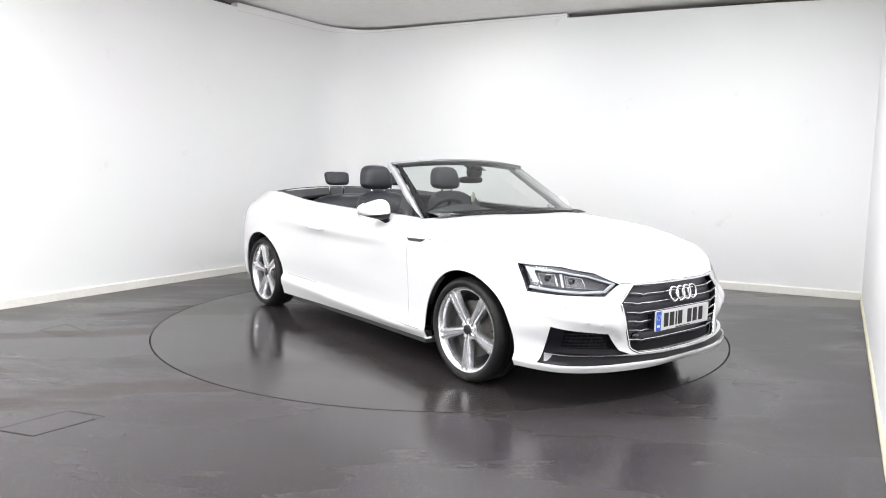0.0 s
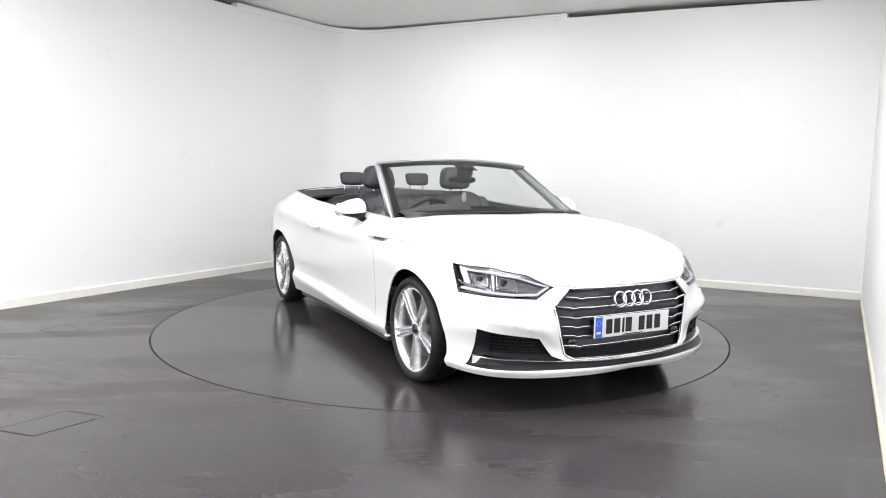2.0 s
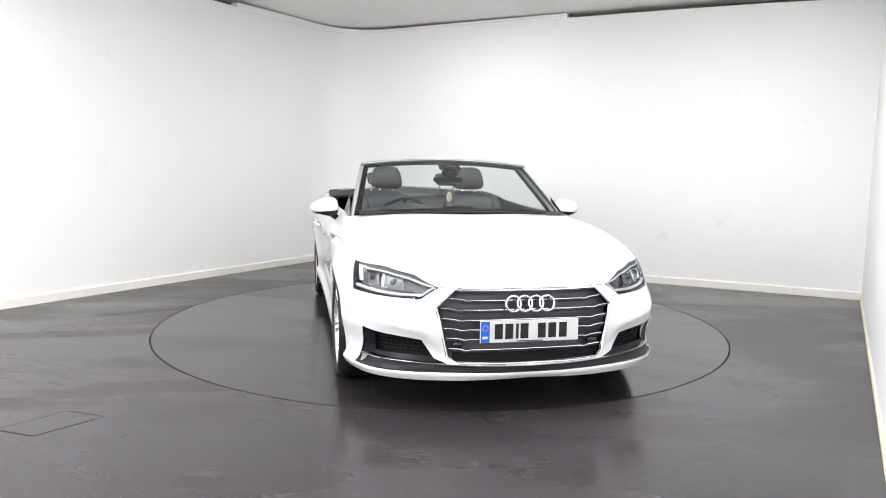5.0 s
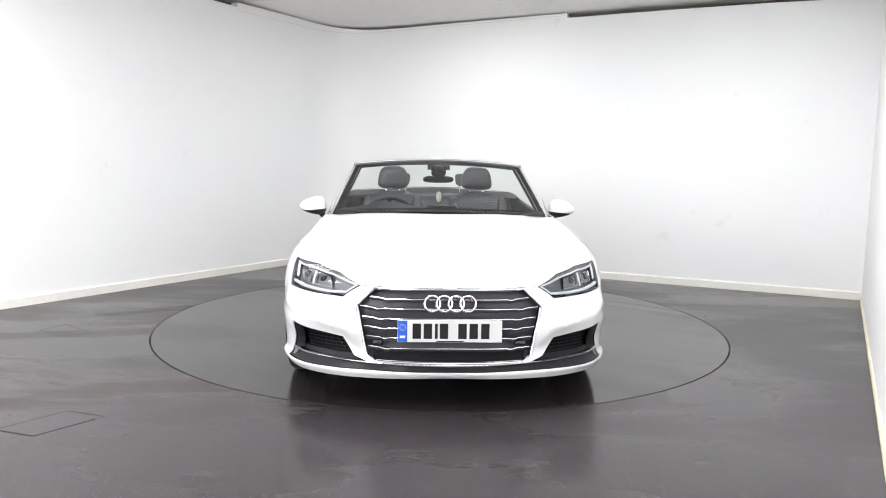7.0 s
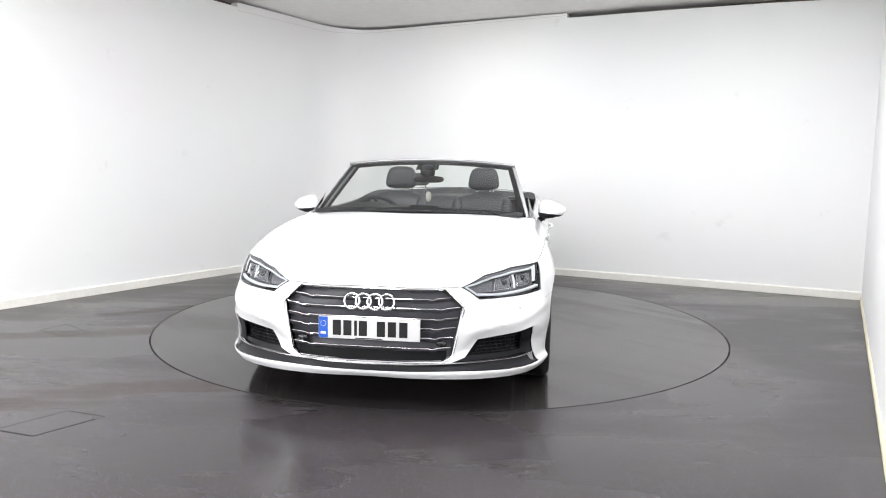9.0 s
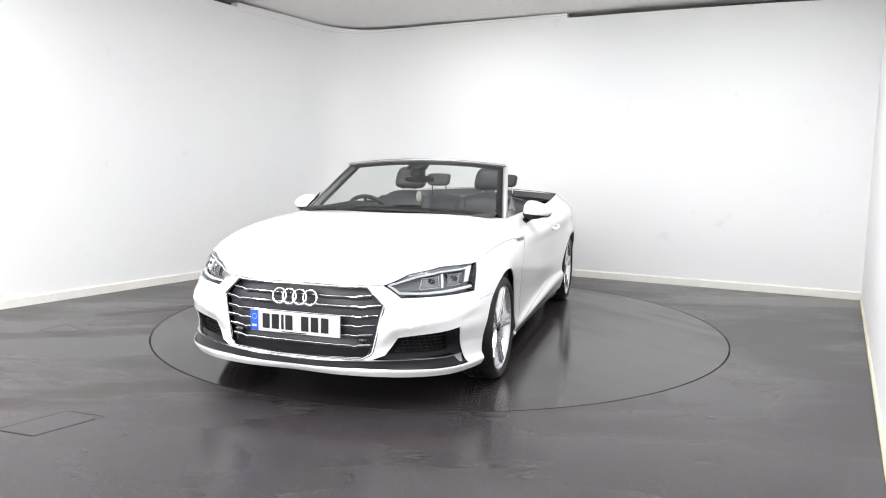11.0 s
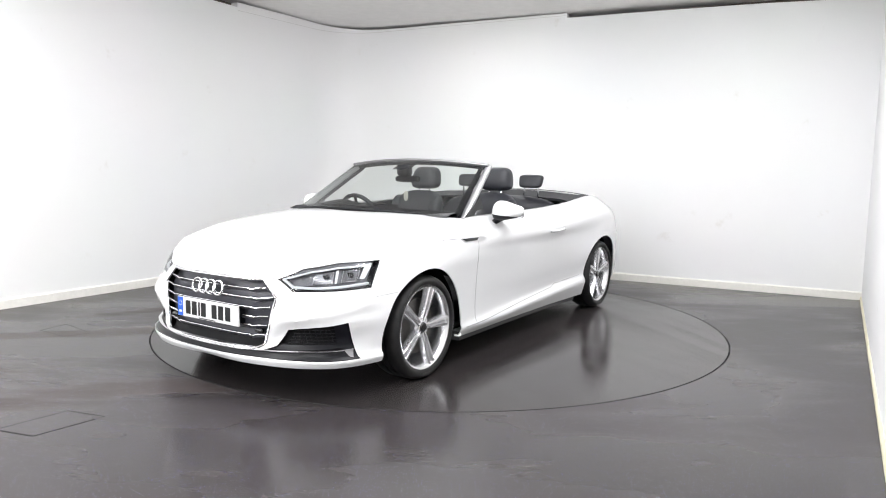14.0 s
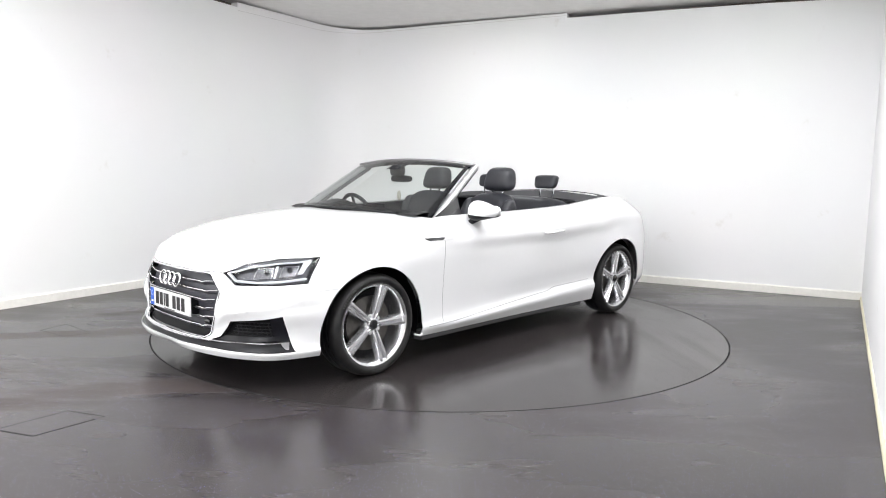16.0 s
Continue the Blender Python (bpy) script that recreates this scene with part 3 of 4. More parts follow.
def flange(bm, depth):
    """Turns the open edges inwards, so that the panel has an edge of its thickness."""
    bm.normal_update()
    rim = [e for e in bm.edges if e.is_boundary and not (abs(e.verts[0].co.y) < 1e-4 and abs(e.verts[1].co.y) < 1e-4)]
    normal = {v: v.normal.copy() for e in rim for v in e.verts}
    for e in rim:
        e.smooth = False
    made = bmesh.ops.extrude_edge_only(bm, edges=rim)
    fresh = {g for g in made["geom"] if isinstance(g, bmesh.types.BMVert)}
    for v in fresh:
        for e in v.link_edges:
            o = e.other_vert(v)
            if o in normal:
                v.co -= normal[o] * depth
                break
    return bm


def patch(poly, sink=0.0, du=0.12, dv=0.25):
    """The piece of the skin inside a polygon of skin coordinates."""
    us, vs = [p[0] for p in poly], [p[1] for p in poly]
    nu, nv = max(2, int((max(us) - min(us)) / du)), max(2, int((max(vs) - min(vs)) / dv))
    e = 0.003
    bm = sheet(min(us) - e, max(us) + e, min(vs) - e, max(vs) + e, nu, nv)
    return onto_skin(trim(bm, poly, True), sink)


def along(path, step=0.06):
    """Skin coordinates at close steps along a polyline."""
    out = []
    for a, b in zip(path, path[1:]):
        n = max(1, int(max(abs(b[0] - a[0]) / step, abs(b[1] - a[1]) / (step * 3))))
        out += [(a[0] + (b[0] - a[0]) * i / n, a[1] + (b[1] - a[1]) * i / n) for i in range(n)]
    return out + [path[-1]]


def ribbon(path, width, rise, sink=0.0, base=0.02):
    """A strip of rectangular section that follows the skin: width across, standing rise out of it and reaching base into it."""
    uv = along(path)
    p = skin([a[0] for a in uv], [a[1] for a in uv], sink)
    rows = []
    for i in range(len(uv)):
        t = Vector(p[min(i + 1, len(p) - 1)] - p[max(i - 1, 0)]).normalized()
        nx, ny = plan_normal(np.array([uv[i][0]]))
        n = Vector((float(nx[0]), float(ny[0]), 0.0))
        n = (n - t * n.dot(t)).normalized()
        s = n.cross(t) * (width / 2)
        c = Vector(p[i])
        rows.append([c - s - n * base, c - s + n * rise * .6, c - s * .6 + n * rise, c + s * .6 + n * rise, c + s + n * rise * .6, c + s - n * base])
    bm = grid(rows, closed=True)
    for k in (0, len(rows) - 1):
        bm.verts.ensure_lookup_table()
        bm.faces.new([bm.verts[k * 6 + j] for j in range(6)])
    bmesh.ops.recalc_face_normals(bm, faces=bm.faces)
    return bm


def both(name, make, material, parent, label="", smooth=True):
    """A part on the left and its mirror image on the right."""
    return [part(name, make(), material, parent, label, smooth), part(name, mirrored(make()), material, parent, label, smooth)]


# outlines in skin coordinates
HOOD_SEAM = [(0, 7.45), (1.8, 7.4), (2.23, 7.14), (3.02, 7.93), (4.15, 7.84), (4.9, 7.58), (5.72, 7.25), (6.9, 7.2), (7.75, 7.1), (8.25, 7.0), (8.48, 7.0)]
LAMP_TOP = [(2.25, 7.08), (3.02, 7.86), (4.15, 7.77), (4.9, 7.52), (5.7, 7.18)]
LAMP_BOTTOM = [(2.25, 7.08), (2.78, 5.80), (4.15, 5.60), (5.24, 5.48)]
HEADLIGHT = LAMP_TOP + LAMP_BOTTOM[:0:-1]
INTAKE = [(0, 1.25), (2.2, 1.22), (3.5, 1.18), (4.84, 1.28), (4.44, 3.93), (3.8, 3.75), (2.70, 3.46), (2.35, 2.44), (1.9, 2.0), (1.0, 1.93), (0, 1.9)]
GRILLE_YZ = [(0.0, .627), (.372, .625), (.462, .54), (.41, .300), (.37, .276), (0.0, .272)]


def arch(cx, cz, rx, rz):
    """Wheel opening: half an ellipse over two upright edges."""
    ring = [(cx + rx * math.cos(a), cz + rz * math.sin(a)) for a in [math.pi * k / 36 for k in range(37)]]
    return [side_uv(x, z) for x, z in [(cx + rx - .006, .12)] + ring + [(cx - rx + .006, .12)]]


def build_panels(car):
    grille = [front_uv(y, z) if y > 0.05 else (0.0, front_uv(0.08, z)[1]) for y, z in GRILLE_YZ]
    front_arch = arch(1.350, .285, .386, .372)
    rear_arch = arch(-1.420, .285, .394, .378)
    bm = sheet(0, 18, 0, 8, 180, 40)
    for poly in (HEADLIGHT, INTAKE, grille, front_arch, rear_arch):
        trim(bm, poly, False)
    for a, b in zip(HOOD_SEAM, HOOD_SEAM[1:]):
        slice_segment(bm, a, b, 0.001)
    bumper_edge, door_front, door_rear, tail_edge = 5.46, 8.48, 11.24, 15.2
    for u in (bumper_edge, door_front, door_rear, tail_edge):
        slice_segment(bm, (u, 0), (u, 8))
    slice_segment(bm, (tail_edge, 4.6), (18, 4.6))
    for u in (12.75,):
        slice_segment(bm, (u, 0), (u, 8))

    def above_seam(u, v):
        return u < door_front and v > np.interp(u, [p[0] for p in HOOD_SEAM], [p[1] for p in HOOD_SEAM])

    def panel_of(u, v):
        if above_seam(u, v):
            return "bonnet"
        if u < bumper_edge:
            return "front_bumper"
        if u < door_front:
            return "front_wing"
        if u < door_rear:
            return "door"
        if u < tail_edge or v > 4.6:
            return "rear_wing"
        return "rear_bumper"

    for name, label in (("front_bumper", "white front bumper with sharp air intakes"), ("front_wing", ""), ("door", ""), ("rear_wing", ""), ("rear_bumper", "")):
        def half():
            b = bm.copy()
            gone = []
            for f in b.faces:
                c = f.calc_center_median()
                if panel_of(c.x, c.y) != name:
                    gone.append(f)
            bmesh.ops.delete(b, geom=gone, context="FACES")
            onto_skin(b)
            bmesh.ops.recalc_face_normals(b, faces=b.faces)
            if sum((f.normal.x * f.calc_center_median().x * .3 + f.normal.y * f.calc_center_median().y) * f.calc_area() for f in b.faces) < 0:
                bmesh.ops.reverse_faces(b, faces=b.faces)
            return b
        if name in ("front_bumper", "rear_bumper"):
            whole = join(half(), mirrored(half()))
            bmesh.ops.remove_doubles(whole, verts=whole.verts, dist=0.0004)
            part(name, flange(whole, 0.005), PAINT, car, label)
        else:
            part(name, flange(half(), 0.007), PAINT, car)
            part(name, flange(mirrored(half()), 0.007), PAINT, car)

    # bonnet: the skin above the seam and the lid between
    def hood_side():
        b = bm.copy()
        bmesh.ops.delete(b, geom=[f for f in b.faces if not above_seam(f.calc_center_median().x, f.calc_center_median().y)], context="FACES")
        return onto_skin(b)
    u = np.unique(np.concatenate([np.linspace(0, 8.4, 85), [8.48]]))
    w = np.linspace(-1, 1, 49)
    w = np.sign(w) * (1 - (1 - np.abs(w)) ** 1.25)
    hood = join(hood_side(), mirrored(hood_side()), grid(lid(u, w, HOOD_U, HOOD_CX, HOOD_CZ, 2.6)))
    bmesh.ops.remove_doubles(hood, verts=hood.verts, dist=0.0015)
    bmesh.ops.recalc_face_normals(hood, faces=hood.faces)
    part("bonnet", flange(hood, 0.015), PAINT, car, "long white bonnet with soft ridges")
    u = np.linspace(12.75, 18, 50)
    boot = grid(lid(u, w, TAIL_U, TAIL_CX, TAIL_CZ, 3.0))
    bmesh.ops.recalc_face_normals(boot, faces=boot.faces)
    part("boot_lid", flange(boot, 0.02), PAINT, car)
    bm.free()

    # dark inner shell behind the joints, wheel housings and underside
    def liner(cx):
        rows = []
        for k in range(25):
            a = math.radians(-14 + 208 * k / 24)
            rows.append([(cx + .405 * math.cos(a), y, .285 + .392 * math.sin(a)) for y in (.52, .70, .84)])
        return grid(rows)
    for cx in (1.350, -1.420):
        both("wheel_housing", lambda: liner(cx), DEEP, car)

    def inner_wall(cx):
        return grid([[(cx - .385, .52, .19), (cx + .385, .52, .19)], [(cx - .4, .52, .68), (cx + .4, .52, .68)]])
    for cx in (1.350, -1.420):
        both("housing_wall", lambda: inner_wall(cx), DEEP, car)
    part("floor_pan", box((-2.0, -.70, .17), (1.80, .70, .20)), BLACK, car)
    part("front_beam", box((1.80, -.62, .20), (2.0, .62, .60), .02), BLACK, car)
    # dark sill strips under the doors
    both("side_skirt", lambda: ribbon([(8.12, -.02), (9.0, .02), (11.0, .02), (11.75, -.02)], .058, .012, .012, .06), SILL, car, "dark grey side skirt")
    # thin grey strip puts the shade of the skirt crease into colour
    both("skirt_crease_strip", lambda: ribbon([(8.2, 1.15), (9.2, 1.5), (10.85, 1.85), (11.0, 2.2), (11.9, 2.2)], .0035, .0015, 0.0, .004), HEADER, car, "thin grey strip drawing the shade of the skirt crease")
    # raised dark strips stand in for the shade in the panel gaps
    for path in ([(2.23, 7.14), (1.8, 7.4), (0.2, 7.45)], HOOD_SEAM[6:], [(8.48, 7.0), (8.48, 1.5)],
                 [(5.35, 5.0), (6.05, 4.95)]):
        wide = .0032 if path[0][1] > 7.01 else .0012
        both("panel_gap_strip", lambda: ribbon(path, wide, .0009, 0.0, .004), GAPSHADE, car)


def build_front(car):
    """Radiator grille, intakes, plate and the ring emblem."""
    frame_yz = [(.36, .632), (.374, .63), (.468, .541), (.466, .53), (.416, .300), (.405, .287), (.372, .270)]

    def front_at(y, z, out=0.0):
        u, v = front_uv(max(abs(y), .1), z)
        p = skin(u, v)
        nx, ny = plan_normal(np.array([u]))
        x = p[0] if abs(y) > .1 else p[0] + .0
        return Vector((float(x + out * nx[0]), math.copysign(abs(y), y), z))
    ys = [.36 - .72 * k / 16 for k in range(17)]
    loop = [front_at(y, .630, .006) for y in ys]
    loop += [front_at(-y, z, .0) for y, z in frame_yz[1:]]
    loop += [front_at(-y, .267, .0) for y in ys]
    loop += [front_at(y, z, .0) for y, z in frame_yz[1:][::-1]]
    clean = [p for i, p in enumerate(loop) if (p - loop[i - 1]).length > .004]
    surround = part("grille_frame", tube(clean, .0075, 8, True), CHROME, car, "chrome frame of the hexagonal grille")
    # dark mesh behind
    back = []
    for k in range(13):
        z = .262 + (.628 - .262) * k / 12
        half = float(np.interp(z, [.262, .293, .54, .628], [.37, .41, .462, .372]))
        back.append([front_at(y, z) + Vector((-.045, 0, 0)) for y in np.linspace(-half, half, 25)])
    part("grille_mesh", grid(back), GRILLE, surround, "dark grey grille backing")
    base = [[front_at(y, z) + Vector((-.030, 0, 0)) for y in np.linspace(-.385, .385, 21)] for z in (.270, .30, .328)]
    part("lower_mesh", grid(base), DEEP, surround, "black fine mesh")
    # six chrome-edged grey slats, kinked down near their ends
    for z in (.588, .541, .490, .441, .391, .338):
        half = float(np.interp(z, [.262, .293, .54, .628], [.37, .41, .462, .372])) - .012
        path = []
        for y in np.linspace(-half, half, 81):
            a = half - abs(y)
            dz = -.009 * min(1, a / .085) + (-.0035 if .075 < a < .11 else 0.0)
            path.append(front_at(y, z + dz, -.004 - .010 * min(1, a / .05)))
        part("slat", tube(path, [.0025 + .0022 * min(1, (half - abs(p.y)) / .05) for p in path], 8, squash=.9), CHROME, surround)
        face = [[p + Vector((-.001, 0, .004)), p + Vector((-.003, 0, -.008)), p + Vector((-.012, 0, -.018)), p + Vector((-.03, 0, -.020))] for p in path]
        part("slat_face", grid(face), GRILLE, surround, "dark grey slat face")
    for y in (-.36, .36):
        part("sensor", blob(front_at(y, .355) + Vector((-.012, 0, 0)), (.015, .028, .016)), GLOSSBLACK, surround, "black parking radar block")
    # number plate
    plate = part("number_plate", box((2.174, -.26, .371), (2.184, .26, .482), .002), PLATE, car, "white number plate with a blue band", False)
    part("plate_holder", box((2.12, -.24, .38), (2.174, .24, .475)), BLACK, plate, "", False)
    part("country_band", box((2.1838, -.258, .373), (2.1848, -.212, .480)), BLUE, plate, "blue band", False)
    part("country_mark", box((2.1846, -.249, .392), (2.1854, -.222, .405)), PLATE, plate, "", False)
    for k in range(12):
        a = 2 * math.pi * k / 12
        part("star", blob((2.185, -.235 + .014 * math.cos(a), .446 + .014 * math.sin(a)), (.0006, .0022, .0022), 2, 6, 4), PLATE, plate)
    for k, y in enumerate((-.165, -.110, -.068, -.030, .062, .118, .176)):
        wdt = .007 if k == 2 else .021
        part("character_bar", box((2.1838, y - wdt, .389), (2.1850, y + wdt, .466)), INK, plate, "", False)
    part("maker_strip", box((2.1838, -.07, .374), (2.1848, .07, .379)), INK, plate, "", False)
    # four plain chrome rings
    for y in (-.0885, -.0295, .0295, .0885):
        ring = lathe([(.0385 + .0062 * math.cos(a), .0062 * math.sin(a)) for a in [2 * math.pi * k / 10 for k in range(11)]], 40, "z")
        bmesh.ops.rotate(ring, verts=ring.verts, cent=(0, 0, 0), matrix=Matrix.Rotation(radians(78), 3, "Y"))
        bmesh.ops.translate(ring, verts=ring.verts, vec=(2.178 - .25 * y * y, y, .564))
        part("emblem_ring", ring, CHROME, surround, "chrome ring")
    # lower intakes
    def intake_back():
        return patch(INTAKE, .034, .2, .3)
    both("intake_mesh", intake_back, DEEP, car, "black honeycomb air intake")
    for row in range(5):
        # staggered short ribs of the honeycomb
        both("intake_bar", lambda: ribbon([(2.62 + .06 * row, 2.62 + .2 * row), (4.1, 2.72 + .2 * row)], .0035, .003, .032, .008), BLACK, car)
        for k in range(9):
            uu = 2.72 + .16 * k + .08 * (row % 2) + .05 * row
            if uu < 4.05 and row < 4:
                both("intake_rib", lambda: ribbon([(uu, 2.63 + .2 * row), (uu + .01, 2.82 + .2 * row)], .003, .002, .032, .008), BLACK, car)
    lower = [(0, 1.25), (2.2, 1.22), (3.5, 1.19), (4.81, 1.30), (4.6, 2.38), (3.2, 2.2), (1.9, 1.98), (1.0, 1.92), (0, 1.89)]
    part("splitter", join(patch(lower, .010, .2, .3), mirrored(patch(lower, .010, .2, .3))), SPLITTER, car, "black splitter above the white lip")
    both("intake_blade", lambda: patch([(4.56, 1.3), (4.82, 1.3), (4.435, 3.90), (4.02, 3.78), (4.12, 2.5), (4.35, 2.42)], .010, .08, .2), SPLITTER, car, "black blade")
    both("intake_ledge", lambda: patch([(2.15, 2.12), (3.2, 2.28), (4.3, 2.48), (4.2, 2.72), (3.2, 2.6), (2.45, 2.5)], .016, .12, .15), SPLITTER, car, "black ledge")
    strip = [(0, 1.90), (1.0, 1.93), (1.9, 2.0), (3.2, 2.22), (4.62, 2.38)]
    part("intake_strip", join(ribbon(strip, .0065, .007, .003, .012), mirrored(ribbon(strip, .0065, .007, .003, .012))), CHROME, car, "thin chrome strip above the splitter")
    both("strip_end", lambda: patch([(4.34, 2.34), (4.63, 2.36), (4.62, 1.62), (4.52, 1.72)], .004, .05, .1), HEADER, car, "satin silver tick")
    both("parking_sensor", lambda: blob(skin(4.0, 4.95), (.006, .009, .010)), PAINT, car)


def build_headlights(car):
    ring = HEADLIGHT + [HEADLIGHT[0]]

    def lamp_uv(a, b):
        """Inside the lamp: a from the inner tip to the outer end, b from the lower to the upper edge."""
        hi = [np.interp(a, [0, .28, .62, .8, 1], [p[k] for p in LAMP_TOP]) for k in (0, 1)]
        lo = [np.interp(a, [0, .2, .62, 1], [p[k] for p in LAMP_BOTTOM]) for k in (0, 1)]
        return tuple(float(lo[k] + (hi[k] - lo[k]) * b) for k in (0, 1))

    def lamp_line(*ab):
        return [lamp_uv(a, b) for a, b in ab]
    for flip in (False, True):
        def side(b):
            return mirrored(b) if flip else b
        unit = part("headlight", side(patch(HEADLIGHT, .052, .15, .3)), HOUSING, car, "headlamp with grey housing and white light guides")
        part("lamp_rim", side(ribbon(ring, .012, .0, .006, .05)), GLOSSBLACK, unit, "black rim")
        part("upper_panel", side(patch(lamp_line((.1, .72), (.3, .80), (.62, .80), (.93, .84), (.97, .97), (.8, .97), (.62, .97), (.28, .96)), .012, .12, .2)), PANEL, unit, "smooth grey upper panel")
        part("light_guide", side(ribbon(lamp_line((.05, .5), (.16, .68), (.35, .75), (.62, .75), (.85, .78), (.95, .84)), .010, .004, .016, .012)), GUIDE, unit, "white light guide")
        part("light_guide", side(patch(lamp_line((.89, .80), (.955, .86), (.915, .30), (.86, .30)), .014, .06, .15)), GUIDE, unit, "white light guide")
        part("light_guide", side(ribbon(lamp_line((.05, .45), (.18, .13), (.4, .10), (.7, .10), (.97, .13)), .012, .004, .016, .012)), GUIDE, unit, "white light guide")
        for a0, a1 in ((.36, .56), (.66, .84)):
            cell = lamp_line((a0, .24), (a1, .24), (a1 + .02, .60), (a0 + .03, .62))
            reflector = part("projector", side(ribbon(cell + [cell[0]], .004, .005, .030, .02)), CHROME, unit, "chrome projector frame")
            part("projector_face", side(patch(cell, .034, .1, .2)), PANEL, reflector, "grey glossy projector face")
            mid = skin(*lamp_uv((a0 + a1) / 2 + .02, .43), .042)
            part("projector_lens", side(blob(mid, (.014, .024, .017))), GLOSSBLACK, reflector, "dark lens")
        part("divider", side(patch(lamp_line((.585, .22), (.61, .22), (.64, .66), (.61, .66)), .022, .06, .15)), GUIDE, unit)
        cover = part("lamp_cover", side(patch(HEADLIGHT, .0015, .1, .25)), LENS, unit, "clear cover")
        cover.visible_shadow = False
        for ob in (cover, unit):
            ob.data.set_sharp_from_angle(angle=radians(180))


def build_wheel(car, x, side, turn):
    r, face = .307, .914
    tyre_profile = [(.247, face - .022), (.252, face - .010), (.262, face - .004), (.272, face), (.284, face - .003), (.294, face - .012), (.302, face - .026),
                    (r, face - .045), (r, face - .075), (r - .007, face - .077), (r - .007, face - .085), (r, face - .087), (r, face - .118), (r - .007, face - .12), (r - .007, face - .128),
                    (r, face - .13), (r, face - .175), (.298, face - .20), (.27, face - .215), (.247, face - .20)]
    m = pose(x, 0, r)
    rim_profile = [(.205, face - .20), (.215, face - .12), (.222, face - .06), (.228, face - .030), (.236, face - .018), (.243, face - .014), (.2475, face - .012), (.2495, face - .015), (.247, face - .024)]
    wheel = part("wheel", lathe(rim_profile, 72), ALLOY, car, "silver alloy wheel with five split spokes")
    wheel.matrix_local = m if side > 0 else m @ Matrix.Diagonal((1, -1, 1, 1))
    part("tyre", lathe(tyre_profile, 72), RUBBER, wheel, "black low-profile tyre")
    # raised lettering on the sidewall, as plain bars
    for s0, count in ((.5, 9), (2.7, 12), (4.4, 9)):
        marks = bmesh.new()
        for k in range(count):
            a = s0 + .055 * k
            add_box(marks, (-.004 if k % 3 else -.0025, -.0012, -.008), (.004 if k % 3 else .0025, .0008, .008))
            bmesh.ops.transform(marks, matrix=Matrix.Translation((.277 * math.cos(a), face - .0008, .277 * math.sin(a))) @ Matrix.Rotation(math.pi / 2 - a, 4, "Y"), verts=marks.verts[-8:])
        part("sidewall_mark", marks, SIDEMARK, wheel, "", False)
    part("brake_disc", lathe([(.05, face - .085), (.165, face - .085), (.165, face - .105), (.05, face - .105)], 48), DARKMETAL, wheel, "dark iron brake disc")
    part("wheel_back", lathe([(.02, face - .13), (.215, face - .13)], 48), BLACK, wheel)
    for k in range(5):
        a0 = 2 * math.pi * k / 5 + radians(turn)
        rows = []
        for rr, hw, dep in ((.028, .016, -.036), (.05, .0215, -.033), (.075, .0235, -.029), (.11, .0255, -.025), (.15, .028, -.022), (.19, .0305, -.019), (.222, .033, -.016), (.241, .035, -.0155)):
            groove = .004 if rr < .06 else .016
            sec = [(-hw * 1.15, -.040), (-hw, -.012), (-hw * .80, -.001), (-hw * .36, 0), (-hw * .14, -groove), (hw * .14, -groove), (hw * .36, 0), (hw * .80, -.001), (hw, -.012), (hw * 1.15, -.040)]
            row = []
            for s, d in sec:
                cx, cz = rr * math.cos(a0) - s * math.sin(a0), rr * math.sin(a0) + s * math.cos(a0)
                row.append((cx, face + dep + d, cz))
            rows.append(row)
        bm = grid(rows, closed=True)
        bmesh.ops.recalc_face_normals(bm, faces=bm.faces)
        part("spoke", bm, ALLOY, wheel)
        a1 = a0 + math.pi / 5
        part("wheel_bolt", blob((.054 * math.cos(a1), face - .046, .054 * math.sin(a1)), (.010, .008, .010), 3, 10, 6), SATIN, wheel)
    part("hub", lathe([(.002, face - .034), (.036, face - .036), (.060, face - .052), (.066, face - .09)], 40), ALLOY, wheel)
    part("hub_cap", lathe([(.001, face - .024), (.025, face - .025), (.029, face - .029), (.030, face - .040)], 32), GLOSSBLACK, wheel, "round cap")
    part("valve", tube([(.205, face - .03, .03), (.222, face - .05, .035)], .004, 6), BLACK, wheel)
    return wheel


def screen_point(s, t, out=0.0):
    """Windscreen: s from -1 (right) to 1 (left), t from 0 (cowl) to 1 (header)."""
    b = Vector((1.0 - .25 * s * s, .745 * s, .955 - .035 * s * s))
    e = Vector((.278 - .045 * s * s, .622 * s, 1.298 - .036 * s * s))
    bow = .006 * math.sin(math.pi * t) * (1 - .4 * s * s)
    return b.lerp(e, t) + Vector((.45, .1 * s, .85)) * (bow + out)


